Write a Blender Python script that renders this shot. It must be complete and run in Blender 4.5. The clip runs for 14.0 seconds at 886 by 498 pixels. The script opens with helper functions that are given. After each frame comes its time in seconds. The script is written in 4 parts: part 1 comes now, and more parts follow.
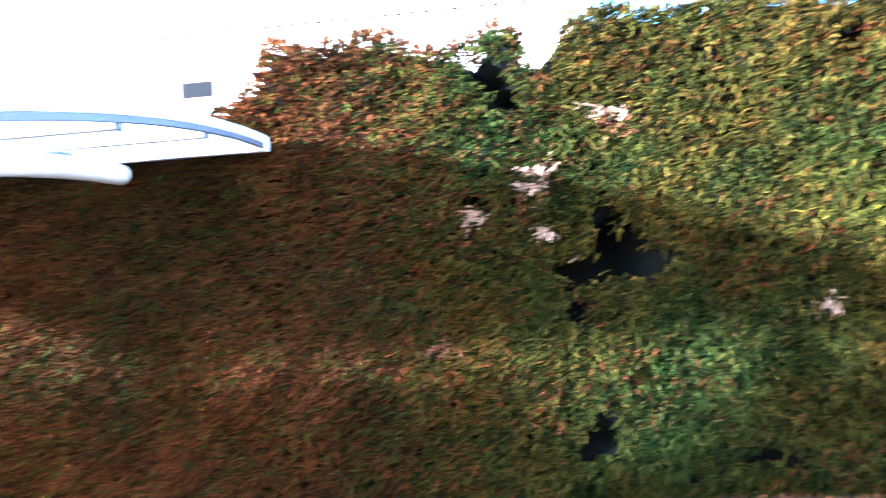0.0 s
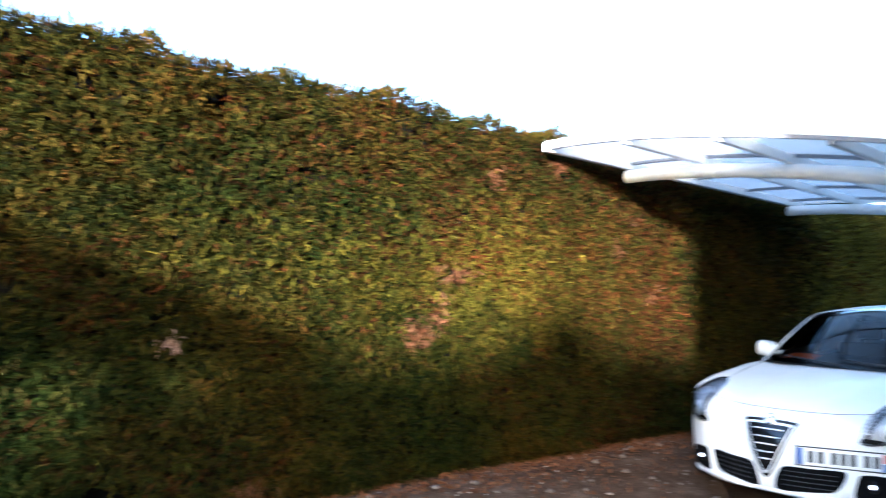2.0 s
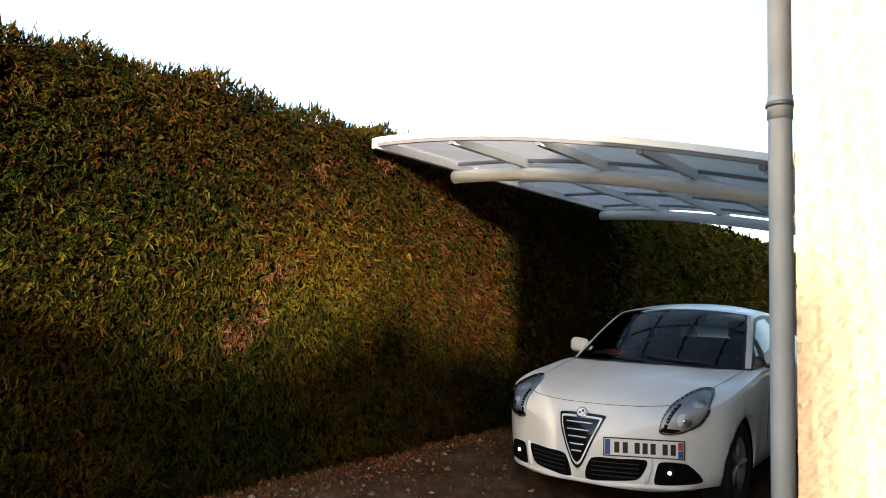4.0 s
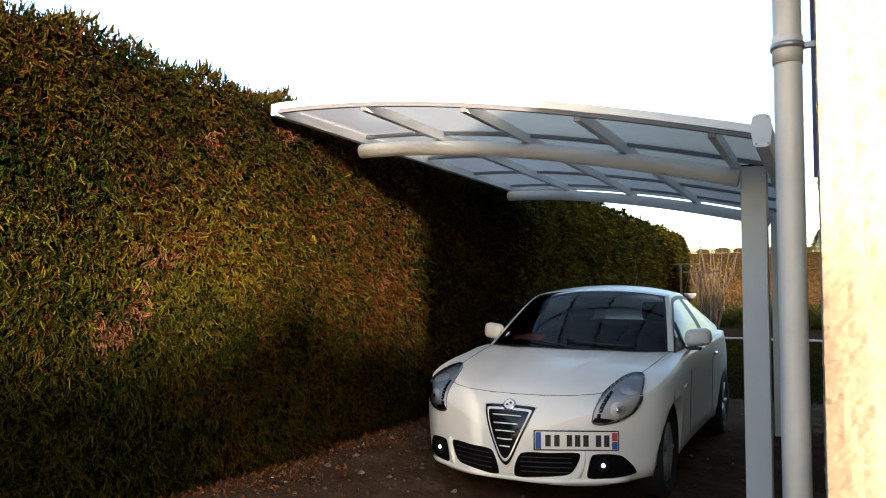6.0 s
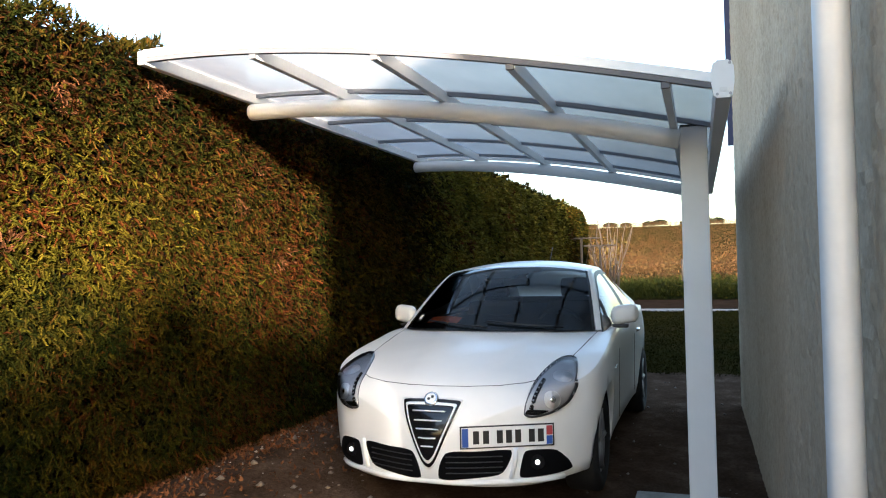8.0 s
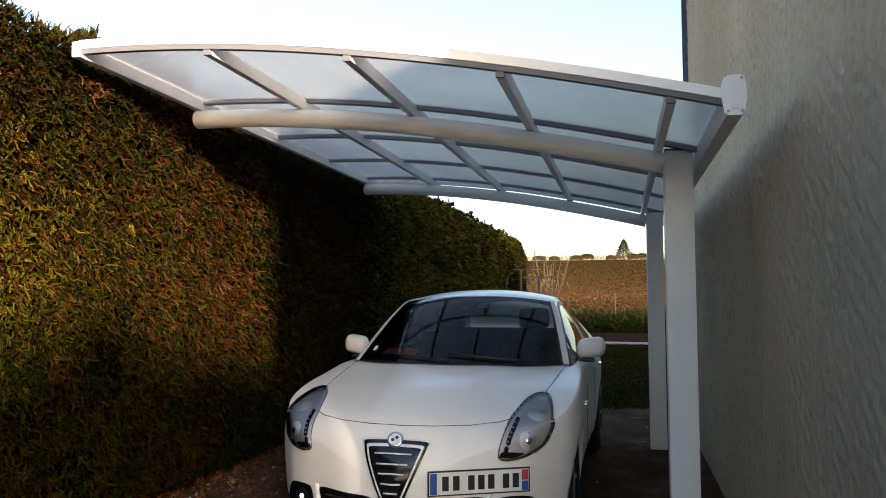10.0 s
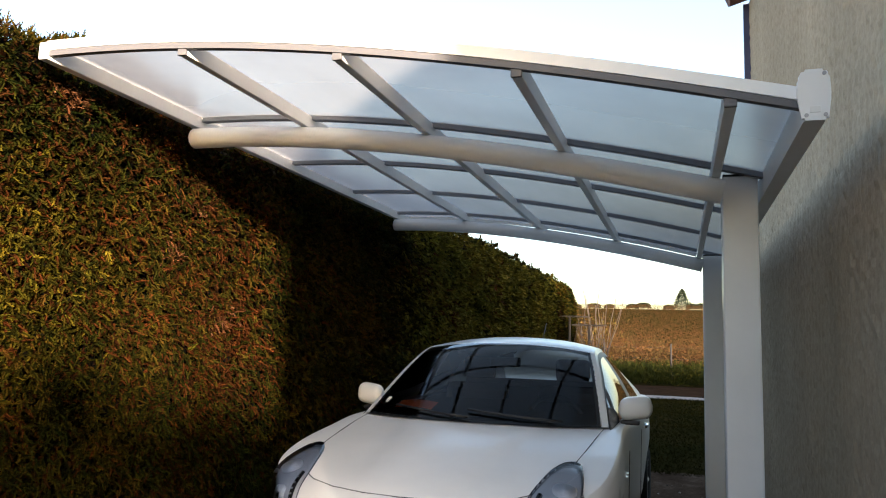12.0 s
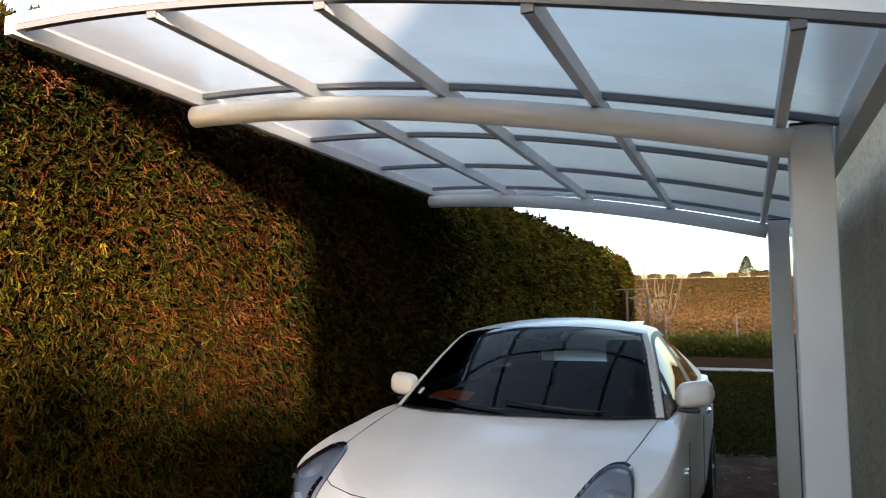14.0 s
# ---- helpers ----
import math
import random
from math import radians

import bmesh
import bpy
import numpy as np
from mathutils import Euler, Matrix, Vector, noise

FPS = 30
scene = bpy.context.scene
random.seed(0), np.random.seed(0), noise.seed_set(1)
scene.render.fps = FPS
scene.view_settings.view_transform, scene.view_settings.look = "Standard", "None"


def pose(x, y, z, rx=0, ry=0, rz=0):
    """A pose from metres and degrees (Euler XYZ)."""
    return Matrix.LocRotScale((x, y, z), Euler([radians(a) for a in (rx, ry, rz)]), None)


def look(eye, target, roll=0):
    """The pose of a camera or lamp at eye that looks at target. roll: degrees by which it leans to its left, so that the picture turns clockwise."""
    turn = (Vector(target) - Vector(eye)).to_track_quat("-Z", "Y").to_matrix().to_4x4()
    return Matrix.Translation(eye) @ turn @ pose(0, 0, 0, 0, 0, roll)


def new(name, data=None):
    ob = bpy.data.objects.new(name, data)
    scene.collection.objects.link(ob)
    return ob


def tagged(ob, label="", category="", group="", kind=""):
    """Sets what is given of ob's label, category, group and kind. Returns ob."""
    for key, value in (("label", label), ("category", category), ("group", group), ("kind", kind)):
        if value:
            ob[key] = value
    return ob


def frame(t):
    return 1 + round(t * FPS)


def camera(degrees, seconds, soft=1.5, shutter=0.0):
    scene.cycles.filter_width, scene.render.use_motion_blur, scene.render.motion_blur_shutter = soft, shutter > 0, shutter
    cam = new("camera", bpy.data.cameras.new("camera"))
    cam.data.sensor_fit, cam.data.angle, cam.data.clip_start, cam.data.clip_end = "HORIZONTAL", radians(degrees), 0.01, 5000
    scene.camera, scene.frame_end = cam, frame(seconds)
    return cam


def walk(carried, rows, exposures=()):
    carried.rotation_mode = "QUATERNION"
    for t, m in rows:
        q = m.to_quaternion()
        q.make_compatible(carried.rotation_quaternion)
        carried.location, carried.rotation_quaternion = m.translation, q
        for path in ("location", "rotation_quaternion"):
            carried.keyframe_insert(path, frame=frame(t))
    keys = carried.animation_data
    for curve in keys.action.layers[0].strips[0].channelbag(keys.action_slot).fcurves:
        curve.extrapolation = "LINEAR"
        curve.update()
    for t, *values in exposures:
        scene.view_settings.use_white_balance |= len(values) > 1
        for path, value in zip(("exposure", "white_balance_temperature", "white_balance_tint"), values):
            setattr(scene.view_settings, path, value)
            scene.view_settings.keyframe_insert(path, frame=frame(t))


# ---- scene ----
cam = camera(62.2, 14.0, soft=1.0, shutter=0.5)
PATH = [
    (0, (-0.413, 0.574, 1.502), (-0.643, 2.56, 1.537), -3.6),
    (0.5, (-0.459, 0.581, 1.506), (-0.263, 2.571, 1.564), -2.2),
    (1, (-0.429, 0.557, 1.475), (0.112, 2.48, 1.555), -0.9),
    (1.5, (-0.418, 0.538, 1.401), (0.5, 2.31, 1.532), -0.2),
    (2, (-0.398, 0.54, 1.433), (0.901, 2.054, 1.571), 1.3),
    (2.5, (-0.412, 0.543, 1.432), (1.112, 1.831, 1.573), 1.6),
    (2.6, (-0.416, 0.53, 1.435), (1.126, 1.797, 1.572), 1.5),
    (2.7, (-0.422, 0.533, 1.443), (1.142, 1.773, 1.581), 1.6),
    (4.8, (-0.155, 0.787, 1.431), (1.499, 1.9, 1.58), 1.1),
    (5, (-0.125, 0.862, 1.428), (1.589, 1.88, 1.587), 0.2),
    (5.5, (-0.06, 0.989, 1.439), (1.71, 1.912, 1.55), -1.1),
    (6, (0.047, 1.057, 1.431), (1.822, 1.972, 1.542), 0.2),
    (6.5, (0.196, 1.086, 1.434), (1.947, 2.045, 1.55), 0.6),
    (7, (0.32, 1.19, 1.42), (2.087, 2.126, 1.476), -0.2),
    (7.5, (0.463, 1.337, 1.431), (2.326, 2.063, 1.478), -1.9),
    (8, (0.58, 1.414, 1.437), (2.468, 2.071, 1.487), -1.2),
    (8.2, (0.642, 1.427, 1.44), (2.53, 2.083, 1.519), -0.9),
    (10.3, (0.921, 1.768, 1.423), (2.862, 2.233, 1.552), -0.1),
    (10.5, (0.974, 1.778, 1.423), (2.906, 2.278, 1.554), -0.3),
    (11, (1.15, 1.774, 1.424), (3.051, 2.374, 1.586), 0.1),
    (11.5, (1.33, 1.754, 1.417), (3.241, 2.325, 1.571), -0.1),
    (12, (1.494, 1.688, 1.438), (3.382, 2.301, 1.685), 1.7),
    (12.5, (1.574, 1.689, 1.468), (3.479, 2.258, 1.688), 1.6),
    (13, (1.647, 1.675, 1.492), (3.55, 2.259, 1.684), 0.0),
    (13.5, (1.791, 1.672, 1.477), (3.664, 2.345, 1.677), -0.1),
    (14, (1.936, 1.677, 1.491), (3.778, 2.434, 1.674), -0.2),
]
EXPOSURES = [(0.0, 5.35, 4000, 11), (1.0, 5.4, 3600, 14), (1.5, 4.95, 3800, 12), (2.0, 3.8, 4650, 12), (2.6, 2.65, 5650, 12), (5.0, 2.35, 5900, 13), (6.5, 2.5, 5850, 12), (7.0, 2.7, 5750, 12), (7.5, 3.15, 5650, 13), (8.2, 2.95, 5650, 13), (9.4, 2.5, 5850, 14), (10.5, 2.15, 5950, 15), (11.3, 2.6, 6050, 15), (12.5, 2.4, 6150, 16), (13.0, 2.35, 6150, 16), (14.0, 2.75, 6050, 16)]
walk(cam, [(t, look(eye, target, roll)) for t, eye, target, roll in PATH], EXPOSURES)

# ---- light: hazy low sun from behind the camera, bright sky ----
SUN_DIR = Vector((0.766, 0.643, -0.125)).normalized()
world = bpy.data.worlds.new("sky")
scene.world = world
world.use_nodes = True
wn = world.node_tree.nodes
sky = wn.new("ShaderNodeTexSky")
sky.sky_type = "NISHITA"
sky.sun_disc = False
sky.sun_elevation = math.asin(-SUN_DIR.z)
sky.sun_rotation = math.atan2(-SUN_DIR.x, -SUN_DIR.y)
sky.air_density, sky.dust_density, sky.ozone_density = 1.0, 2.5, 1.0
wn["Background"].inputs["Strength"].default_value = 0.15
world.node_tree.links.new(sky.outputs[0], wn["Background"].inputs["Color"])
sun = new("sun", bpy.data.lights.new("sun", "SUN"))
sun.data.energy, sun.data.angle, sun.data.color = 4.4, radians(2.4), (1.0, 0.81, 0.58)
sun.matrix_world = look((0, 0, 30), Vector((0, 0, 30)) + SUN_DIR)

# ---- materials ----
class Mat:
    """A node material under construction around one Principled shader."""

    def __init__(self, name, color=(0.5, 0.5, 0.5), rough=0.6, metal=0.0, spec=0.5, coat=0.0):
        self.m = bpy.data.materials.new(name)
        self.m.use_nodes = True
        self.t = self.m.node_tree
        self.b = self.t.nodes["Principled BSDF"]
        self.b.inputs["Base Color"].default_value = (*color, 1)
        self.b.inputs["Roughness"].default_value = rough
        self.b.inputs["Metallic"].default_value = metal
        self.b.inputs["Specular IOR Level"].default_value = spec
        self.b.inputs["Coat Weight"].default_value = coat
        self.b.inputs["Coat Roughness"].default_value = 0.08
        self.pos = None

    def node(self, kind, **values):
        n = self.t.nodes.new(kind)
        for k, v in values.items():
            n.inputs[k.replace("_", " ")].default_value = v
        return n

    def link(self, a, b):
        self.t.links.new(a, b)

    def place(self):
        if self.pos is None:
            self.pos = self.t.nodes.new("ShaderNodeNewGeometry").outputs["Position"]
        return self.pos

    def local(self):
        return self.t.nodes.new("ShaderNodeTexCoord").outputs["Object"]

    def noise(self, scale, detail=5.0, rough=0.6, stretch=None, where=None):
        src = where or self.place()
        if stretch:
            mp = self.t.nodes.new("ShaderNodeMapping")
            mp.inputs["Scale"].default_value = stretch
            self.link(src, mp.inputs["Vector"])
            src = mp.outputs[0]
        n = self.node("ShaderNodeTexNoise", Scale=scale, Detail=detail, Roughness=rough)
        self.link(src, n.inputs["Vector"])
        return n.outputs["Fac"]

    def ramp(self, fac, stops):
        r = self.t.nodes.new("ShaderNodeValToRGB")
        e = r.color_ramp.elements
        while len(e) < len(stops):
            e.new(0.5)
        for el, (p, c) in zip(e, stops):
            el.position, el.color = p, (*c, 1) if len(c) == 3 else c
        self.link(fac, r.inputs[0])
        return r.outputs[0]

    def mix(self, fac, a, b, mode="MIX"):
        n = self.t.nodes.new("ShaderNodeMix")
        n.data_type, n.blend_type = "RGBA", mode
        if isinstance(fac, float):
            n.inputs[0].default_value = fac
        else:
            self.link(fac, n.inputs[0])
        for sock, v in ((n.inputs[6], a), (n.inputs[7], b)):
            if isinstance(v, tuple):
                sock.default_value = (*v, 1)
            else:
                self.link(v, sock)
        return n.outputs[2]

    def color(self, out):
        self.link(out, self.b.inputs["Base Color"])
        return self

    def rough(self, fac, lo, hi):
        r = self.node("ShaderNodeMapRange")
        r.inputs["To Min"].default_value, r.inputs["To Max"].default_value = lo, hi
        self.link(fac, r.inputs["Value"])
        self.link(r.outputs[0], self.b.inputs["Roughness"])
        return self

    def bump(self, fac, strength=0.4, distance=0.01):
        n = self.node("ShaderNodeBump", Strength=strength, Distance=distance)
        self.link(fac, n.inputs["Height"])
        self.link(n.outputs[0], self.b.inputs["Normal"])
        return self


def foliage(name, stops, patch_a, patch_b):
    m = Mat(name, rough=0.75, spec=0.02)
    rnd = m.t.nodes.new("ShaderNodeNewGeometry").outputs["Random Per Island"]
    c = m.ramp(rnd, stops)
    big = m.ramp(m.noise(0.9, 4, 0.6), [(0.38, patch_a), (0.62, patch_b)])
    fine = m.ramp(m.noise(5.0, 4, 0.6), [(0.3, (0.65, 0.65, 0.65)), (0.7, (1.25, 1.2, 1.1))])
    c = m.mix(1.0, c, big, "MULTIPLY")
    m.color(m.mix(1.0, c, fine, "MULTIPLY"))
    return m.m


GREEN_STOPS = [(0.0, (0.0037, 0.0060, 0.0015)), (0.35, (0.0112, 0.0142, 0.0027)), (0.7, (0.0245, 0.0256, 0.0046)), (0.9, (0.0415, 0.0335, 0.0070)), (1.0, (0.0358, 0.0195, 0.0056))]
M_HEDGE = foliage("conifer foliage", GREEN_STOPS, (0.60, 0.85, 0.70), (1.55, 1.12, 0.70))
M_HEDGE_RED = foliage("russet conifer foliage", [(0.0, (0.0112, 0.0056, 0.0020)), (0.5, (0.0336, 0.0132, 0.0040)), (0.85, (0.0582, 0.0213, 0.0063)), (1.0, (0.0302, 0.0202, 0.0045))], (0.7, 0.8, 0.8), (1.3, 1.0, 0.85))
M_HEDGE_YEL = foliage("yellow-green conifer foliage", [(0.0, (0.0258, 0.0263, 0.0030)), (0.5, (0.0526, 0.0482, 0.0049)), (1.0, (0.0806, 0.0627, 0.0069))], (0.85, 0.9, 0.8), (1.2, 1.1, 0.9))
# lighter copy of the hedge foliage; open sky light is put into its colour
M_HEDGE_SKYLIT = foliage("conifer foliage with sky light painted in", [(0.0, (0.045, 0.048, 0.008)), (0.5, (0.080, 0.078, 0.014)), (1.0, (0.115, 0.100, 0.021))], (0.8, 0.9, 0.8), (1.2, 1.1, 0.9))
M_DEAD = foliage("dead brown foliage", [(0.0, (0.0651, 0.0251, 0.0103)), (0.5, (0.1006, 0.0415, 0.0178)), (1.0, (0.1243, 0.0622, 0.0296))], (0.9, 0.9, 0.9), (1.1, 1.1, 1.1))
M_PEACH = foliage("pale gap spots and dead twigs", [(0.0, (0.2389, 0.1401, 0.0919)), (1.0, (0.3291, 0.2148, 0.1504))], (0.9, 0.9, 0.9), (1.1, 1.1, 1.1))
# near-black colour holds the shade deep inside the hedge
M_CORE = Mat("hedge inner shade", (0.002, 0.002, 0.0016), 0.95, spec=0.05).m

_m = Mat("roughcast render", rough=0.9, spec=0.2)
_c = _m.ramp(_m.noise(0.8, 5, 0.6), [(0.3, (0.37, 0.295, 0.205)), (0.7, (0.45, 0.36, 0.255))])
_g = _m.noise(42.0, 6, 0.7)
_c = _m.mix(1.0, _c, _m.ramp(_g, [(0.3, (0.82, 0.80, 0.78)), (0.6, (1.05, 1.04, 1.0))]), "MULTIPLY")
_st = _m.ramp(_m.noise(1.3, 5, 0.65, (1.2, 1.2, 0.35)), [(0.42, (0.86, 0.85, 0.84)), (0.62, (1.0, 1.0, 1.0))])
_m.color(_m.mix(0.7, _c, _st, "MULTIPLY")).bump(_g, 0.6, 0.006)
M_RENDER = _m.m

_m = Mat("white lacquered aluminium", rough=0.35, spec=0.5)
_m.color(_m.ramp(_m.noise(2.5, 5, 0.6, where=_m.local()), [(0.3, (0.73, 0.735, 0.73)), (0.7, (0.80, 0.805, 0.80))]))
_m.rough(_m.noise(14, 4), 0.28, 0.48)
M_ALU = _m.m

_m = Mat("opal polycarbonate", rough=0.3)
_tr = _m.node("ShaderNodeBsdfTranslucent")
_df = _m.node("ShaderNodeBsdfGlossy", Roughness=0.25)
_df.inputs["Color"].default_value = (0.8, 0.82, 0.85, 1)
_rf = _m.node("ShaderNodeBsdfRefraction", Roughness=0.55, IOR=1.04)
_cl = _m.ramp(_m.noise(0.7, 4, 0.55, (1, 2.5, 1)), [(0.35, (0.46, 0.445, 0.43)), (0.65, (0.55, 0.53, 0.51))])
_m.link(_cl, _tr.inputs["Color"])
_m.link(_m.ramp(_m.noise(1.1, 4, 0.55, (2.5, 1, 1)), [(0.35, (0.27, 0.265, 0.26)), (0.65, (0.35, 0.345, 0.335))]), _rf.inputs["Color"])
_a = _m.node("ShaderNodeMixShader", Fac=0.06)
_m.link(_tr.outputs[0], _a.inputs[1])
_m.link(_df.outputs[0], _a.inputs[2])
_b = _m.node("ShaderNodeMixShader", Fac=0.5)
_m.link(_a.outputs[0], _b.inputs[1])
_m.link(_rf.outputs[0], _b.inputs[2])
_m.link(_b.outputs[0], _m.t.nodes["Material Output"].inputs["Surface"])
M_PANEL = _m.m

_m = Mat("dusty gravel earth", rough=0.95, spec=0.0)
_c = _m.ramp(_m.noise(3.0, 6, 0.65), [(0.3, (0.042, 0.027, 0.018)), (0.55, (0.078, 0.053, 0.036)), (0.75, (0.140, 0.102, 0.073))])
_g = _m.noise(38.0, 6, 0.75)
_c = _m.mix(1.0, _c, _m.ramp(_g, [(0.3, (0.6, 0.58, 0.55)), (0.65, (1.15, 1.12, 1.1))]), "MULTIPLY")
_m.color(_c).bump(_g, 0.9, 0.02)
M_DRIVE = _m.m

_m = Mat("rough meadow ground", rough=0.95, spec=0.0)
_c = _m.ramp(_m.noise(0.6, 6, 0.65), [(0.35, (0.013, 0.013, 0.0036)), (0.5, (0.020, 0.018, 0.0056)), (0.7, (0.036, 0.025, 0.0105))])
_g = _m.noise(12.0, 6, 0.75)
_c = _m.mix(1.0, _c, _m.ramp(_g, [(0.3, (0.8, 0.8, 0.75)), (0.7, (1.15, 1.12, 1.05))]), "MULTIPLY")
_m.color(_c).bump(_g, 0.3, 0.04)
M_GROUND = _m.m

_m = Mat("pale trodden gravel", rough=0.95, spec=0.0)
_m.color(_m.ramp(_m.noise(4.0, 6, 0.7), [(0.3, (0.20, 0.18, 0.16)), (0.7, (0.33, 0.30, 0.27))]))
M_PATH = _m.m
_m = Mat("bare dark soil", rough=0.95, spec=0.0)
_m.color(_m.ramp(_m.noise(2.0, 6, 0.7), [(0.3, (0.020, 0.012, 0.007)), (0.7, (0.040, 0.024, 0.015))]))
M_SOIL = _m.m
_m = Mat("weathered concrete", rough=0.9, spec=0.2)
_g = _m.noise(20, 6, 0.7)
_c = _m.ramp(_m.noise(2.5, 6, 0.65), [(0.3, (0.20, 0.20, 0.185)), (0.7, (0.31, 0.31, 0.29))])
_m.color(_m.mix(0.5, _c, _m.ramp(_g, [(0.3, (0.6, 0.6, 0.6)), (0.7, (1.1, 1.1, 1.1))]), "MULTIPLY")).bump(_g, 0.4, 0.008)
M_CONCRETE = _m.m

_m = Mat("white car paint", (0.70, 0.70, 0.67), 0.45, spec=0.4, coat=0.4)
_m.b.inputs["Coat Roughness"].default_value = 0.13
_m.color(_m.ramp(_m.noise(3.0, 5, 0.6, where=_m.local()), [(0.3, (0.81, 0.81, 0.79)), (0.7, (0.86, 0.86, 0.84))]))
M_PAINT = _m.m
M_BLACK = Mat("black moulded plastic", (0.012, 0.012, 0.013), 0.5).m
M_GLOSSBLACK = Mat("gloss black trim", (0.008, 0.008, 0.009), 0.12).m
_m = Mat("tyre rubber", (0.018, 0.018, 0.018), 0.85, spec=0.2)
_m.bump(_m.noise(60, 3), 0.3, 0.004)
M_RUBBER = _m.m
M_CHROME = Mat("chromed trim", (0.82, 0.83, 0.85), 0.12, metal=1.0).m
M_BAR = Mat("grey glazing bar", (0.20, 0.21, 0.235), 0.45).m
M_DARKGREY = Mat("matt dark grey", (0.10, 0.10, 0.11), 0.6).m
M_SILVER = Mat("satin silver reflector", (0.86, 0.87, 0.88), 0.35, metal=0.1).m
M_HOUSING = Mat("silvered lamp housing", (0.56, 0.57, 0.59), 0.25, metal=0.15).m
M_ALLOY = Mat("grey alloy", (0.26, 0.265, 0.275), 0.3, metal=0.3).m
# cabin shade is put into these near-black colours; other hollows share the first
M_HOLLOW = Mat("near-black for the shaded cabin and hollows", (0.004, 0.004, 0.0045), 0.9, spec=0.05).m
M_SEAT = Mat("seat cloth darkened for cabin shade", (0.0035, 0.0035, 0.004), 0.9, spec=0.03).m
M_ORANGE = Mat("orange paper", (1.0, 0.20, 0.035), 0.7).m
M_PAPER = Mat("white paper", (0.75, 0.75, 0.73), 0.8).m
M_PLATE = Mat("white reflective plate", (0.80, 0.80, 0.78), 0.4).m
M_PLATEBLUE = Mat("blue plate band", (0.03, 0.09, 0.35), 0.4).m
M_PLATERED = Mat("red plate badge", (0.45, 0.06, 0.06), 0.4).m
M_INK = Mat("black plate ink", (0.01, 0.01, 0.01), 0.5).m
_m = Mat("lit fog lamp", (0.9, 0.88, 0.82), 0.3)
_m.b.inputs["Emission Color"].default_value = (1.0, 0.93, 0.78, 1)
_m.b.inputs["Emission Strength"].default_value = 0.6
M_FOG = _m.m


def thin_glass(name, tint, rough=0.02, ior=1.75):
    m = Mat(name)
    tp = m.node("ShaderNodeBsdfTransparent")
    tp.inputs["Color"].default_value = (*tint, 1)
    gl = m.node("ShaderNodeBsdfGlossy", Roughness=rough)
    fr = m.node("ShaderNodeFresnel", IOR=ior)
    mx = m.node("ShaderNodeMixShader")
    m.link(fr.outputs[0], mx.inputs[0])
    m.link(tp.outputs[0], mx.inputs[1])
    m.link(gl.outputs[0], mx.inputs[2])
    m.link(mx.outputs[0], m.t.nodes["Material Output"].inputs["Surface"])
    return m.m


M_WINDSCREEN = thin_glass("tinted windscreen glass", (0.62, 0.63, 0.63), ior=1.50)
M_SIDEGLASS = thin_glass("tinted side glass", (0.14, 0.15, 0.15), ior=2.0)
M_REARGLASS = thin_glass("dark rear glass", (0.06, 0.065, 0.065), ior=1.6)
M_LENS = thin_glass("clear lamp lens", (0.97, 0.97, 0.98), ior=1.42)

_m = Mat("grey painted zinc pipe", rough=0.5)
_m.color(_m.ramp(_m.noise(6, 5, 0.6), [(0.3, (0.50, 0.49, 0.46)), (0.7, (0.60, 0.585, 0.55))]))
M_PIPE = _m.m
M_ZINC = Mat("zinc clip", (0.35, 0.35, 0.36), 0.45, metal=0.8).m
_m = Mat("terracotta canal tile", rough=0.85)
_r = _m.t.nodes.new("ShaderNodeObjectInfo").outputs["Random"]
_m.color(_m.mix(1.0, _m.ramp(_r, [(0.0, (0.12, 0.050, 0.036)), (1.0, (0.20, 0.09, 0.065))]), _m.ramp(_m.noise(9, 5), [(0.3, (0.75, 0.75, 0.75)), (0.7, (1.1, 1.1, 1.1))]), "MULTIPLY"))
M_TILE = _m.m
_m = Mat("blue-grey eave board", rough=0.6)
_m.color(_m.ramp(_m.noise(5, 4), [(0.3, (0.045, 0.05, 0.11)), (0.7, (0.07, 0.075, 0.15))]))
M_EAVE = _m.m
_m = Mat("cream house render", rough=0.9)
_m.color(_m.ramp(_m.noise(1.5, 5), [(0.3, (0.72, 0.66, 0.56)), (0.7, (0.80, 0.74, 0.65))]))
M_CREAM = _m.m
_m = Mat("brown shutter wood", rough=0.7)
_m.color(_m.ramp(_m.noise(8, 5, 0.6, (4, 4, 0.5)), [(0.3, (0.022, 0.013, 0.010)), (0.7, (0.035, 0.021, 0.015))]))
M_WOOD = _m.m
_m = Mat("grey weathered timber", rough=0.85)
_m.color(_m.ramp(_m.noise(9, 5, 0.6, (3, 3, 0.4)), [(0.3, (0.045, 0.036, 0.030)), (0.7, (0.085, 0.068, 0.055))]))
M_TIMBER = _m.m
M_BARK = Mat("thin grey bark", (0.06, 0.045, 0.035), 0.9).m
M_VINE = foliage("autumn vine leaves", [(0.0, (0.034, 0.019, 0.010)), (0.5, (0.062, 0.034, 0.017)), (1.0, (0.088, 0.054, 0.024))], (0.65, 0.9, 0.7), (1.2, 0.95, 0.9))
M_LAWN = foliage("short meadow grass", [(0.0, (0.0110, 0.0125, 0.0027)), (0.5, (0.0165, 0.0170, 0.0037)), (1.0, (0.0260, 0.0215, 0.0058))], (0.7, 0.9, 0.8), (1.2, 1.1, 0.9))
M_WEED = foliage("tall green weeds", [(0.0, (0.0094, 0.0150, 0.0035)), (0.5, (0.0162, 0.0226, 0.0055)), (1.0, (0.0296, 0.0299, 0.0089))], (0.75, 0.85, 0.8), (1.2, 1.1, 0.9))
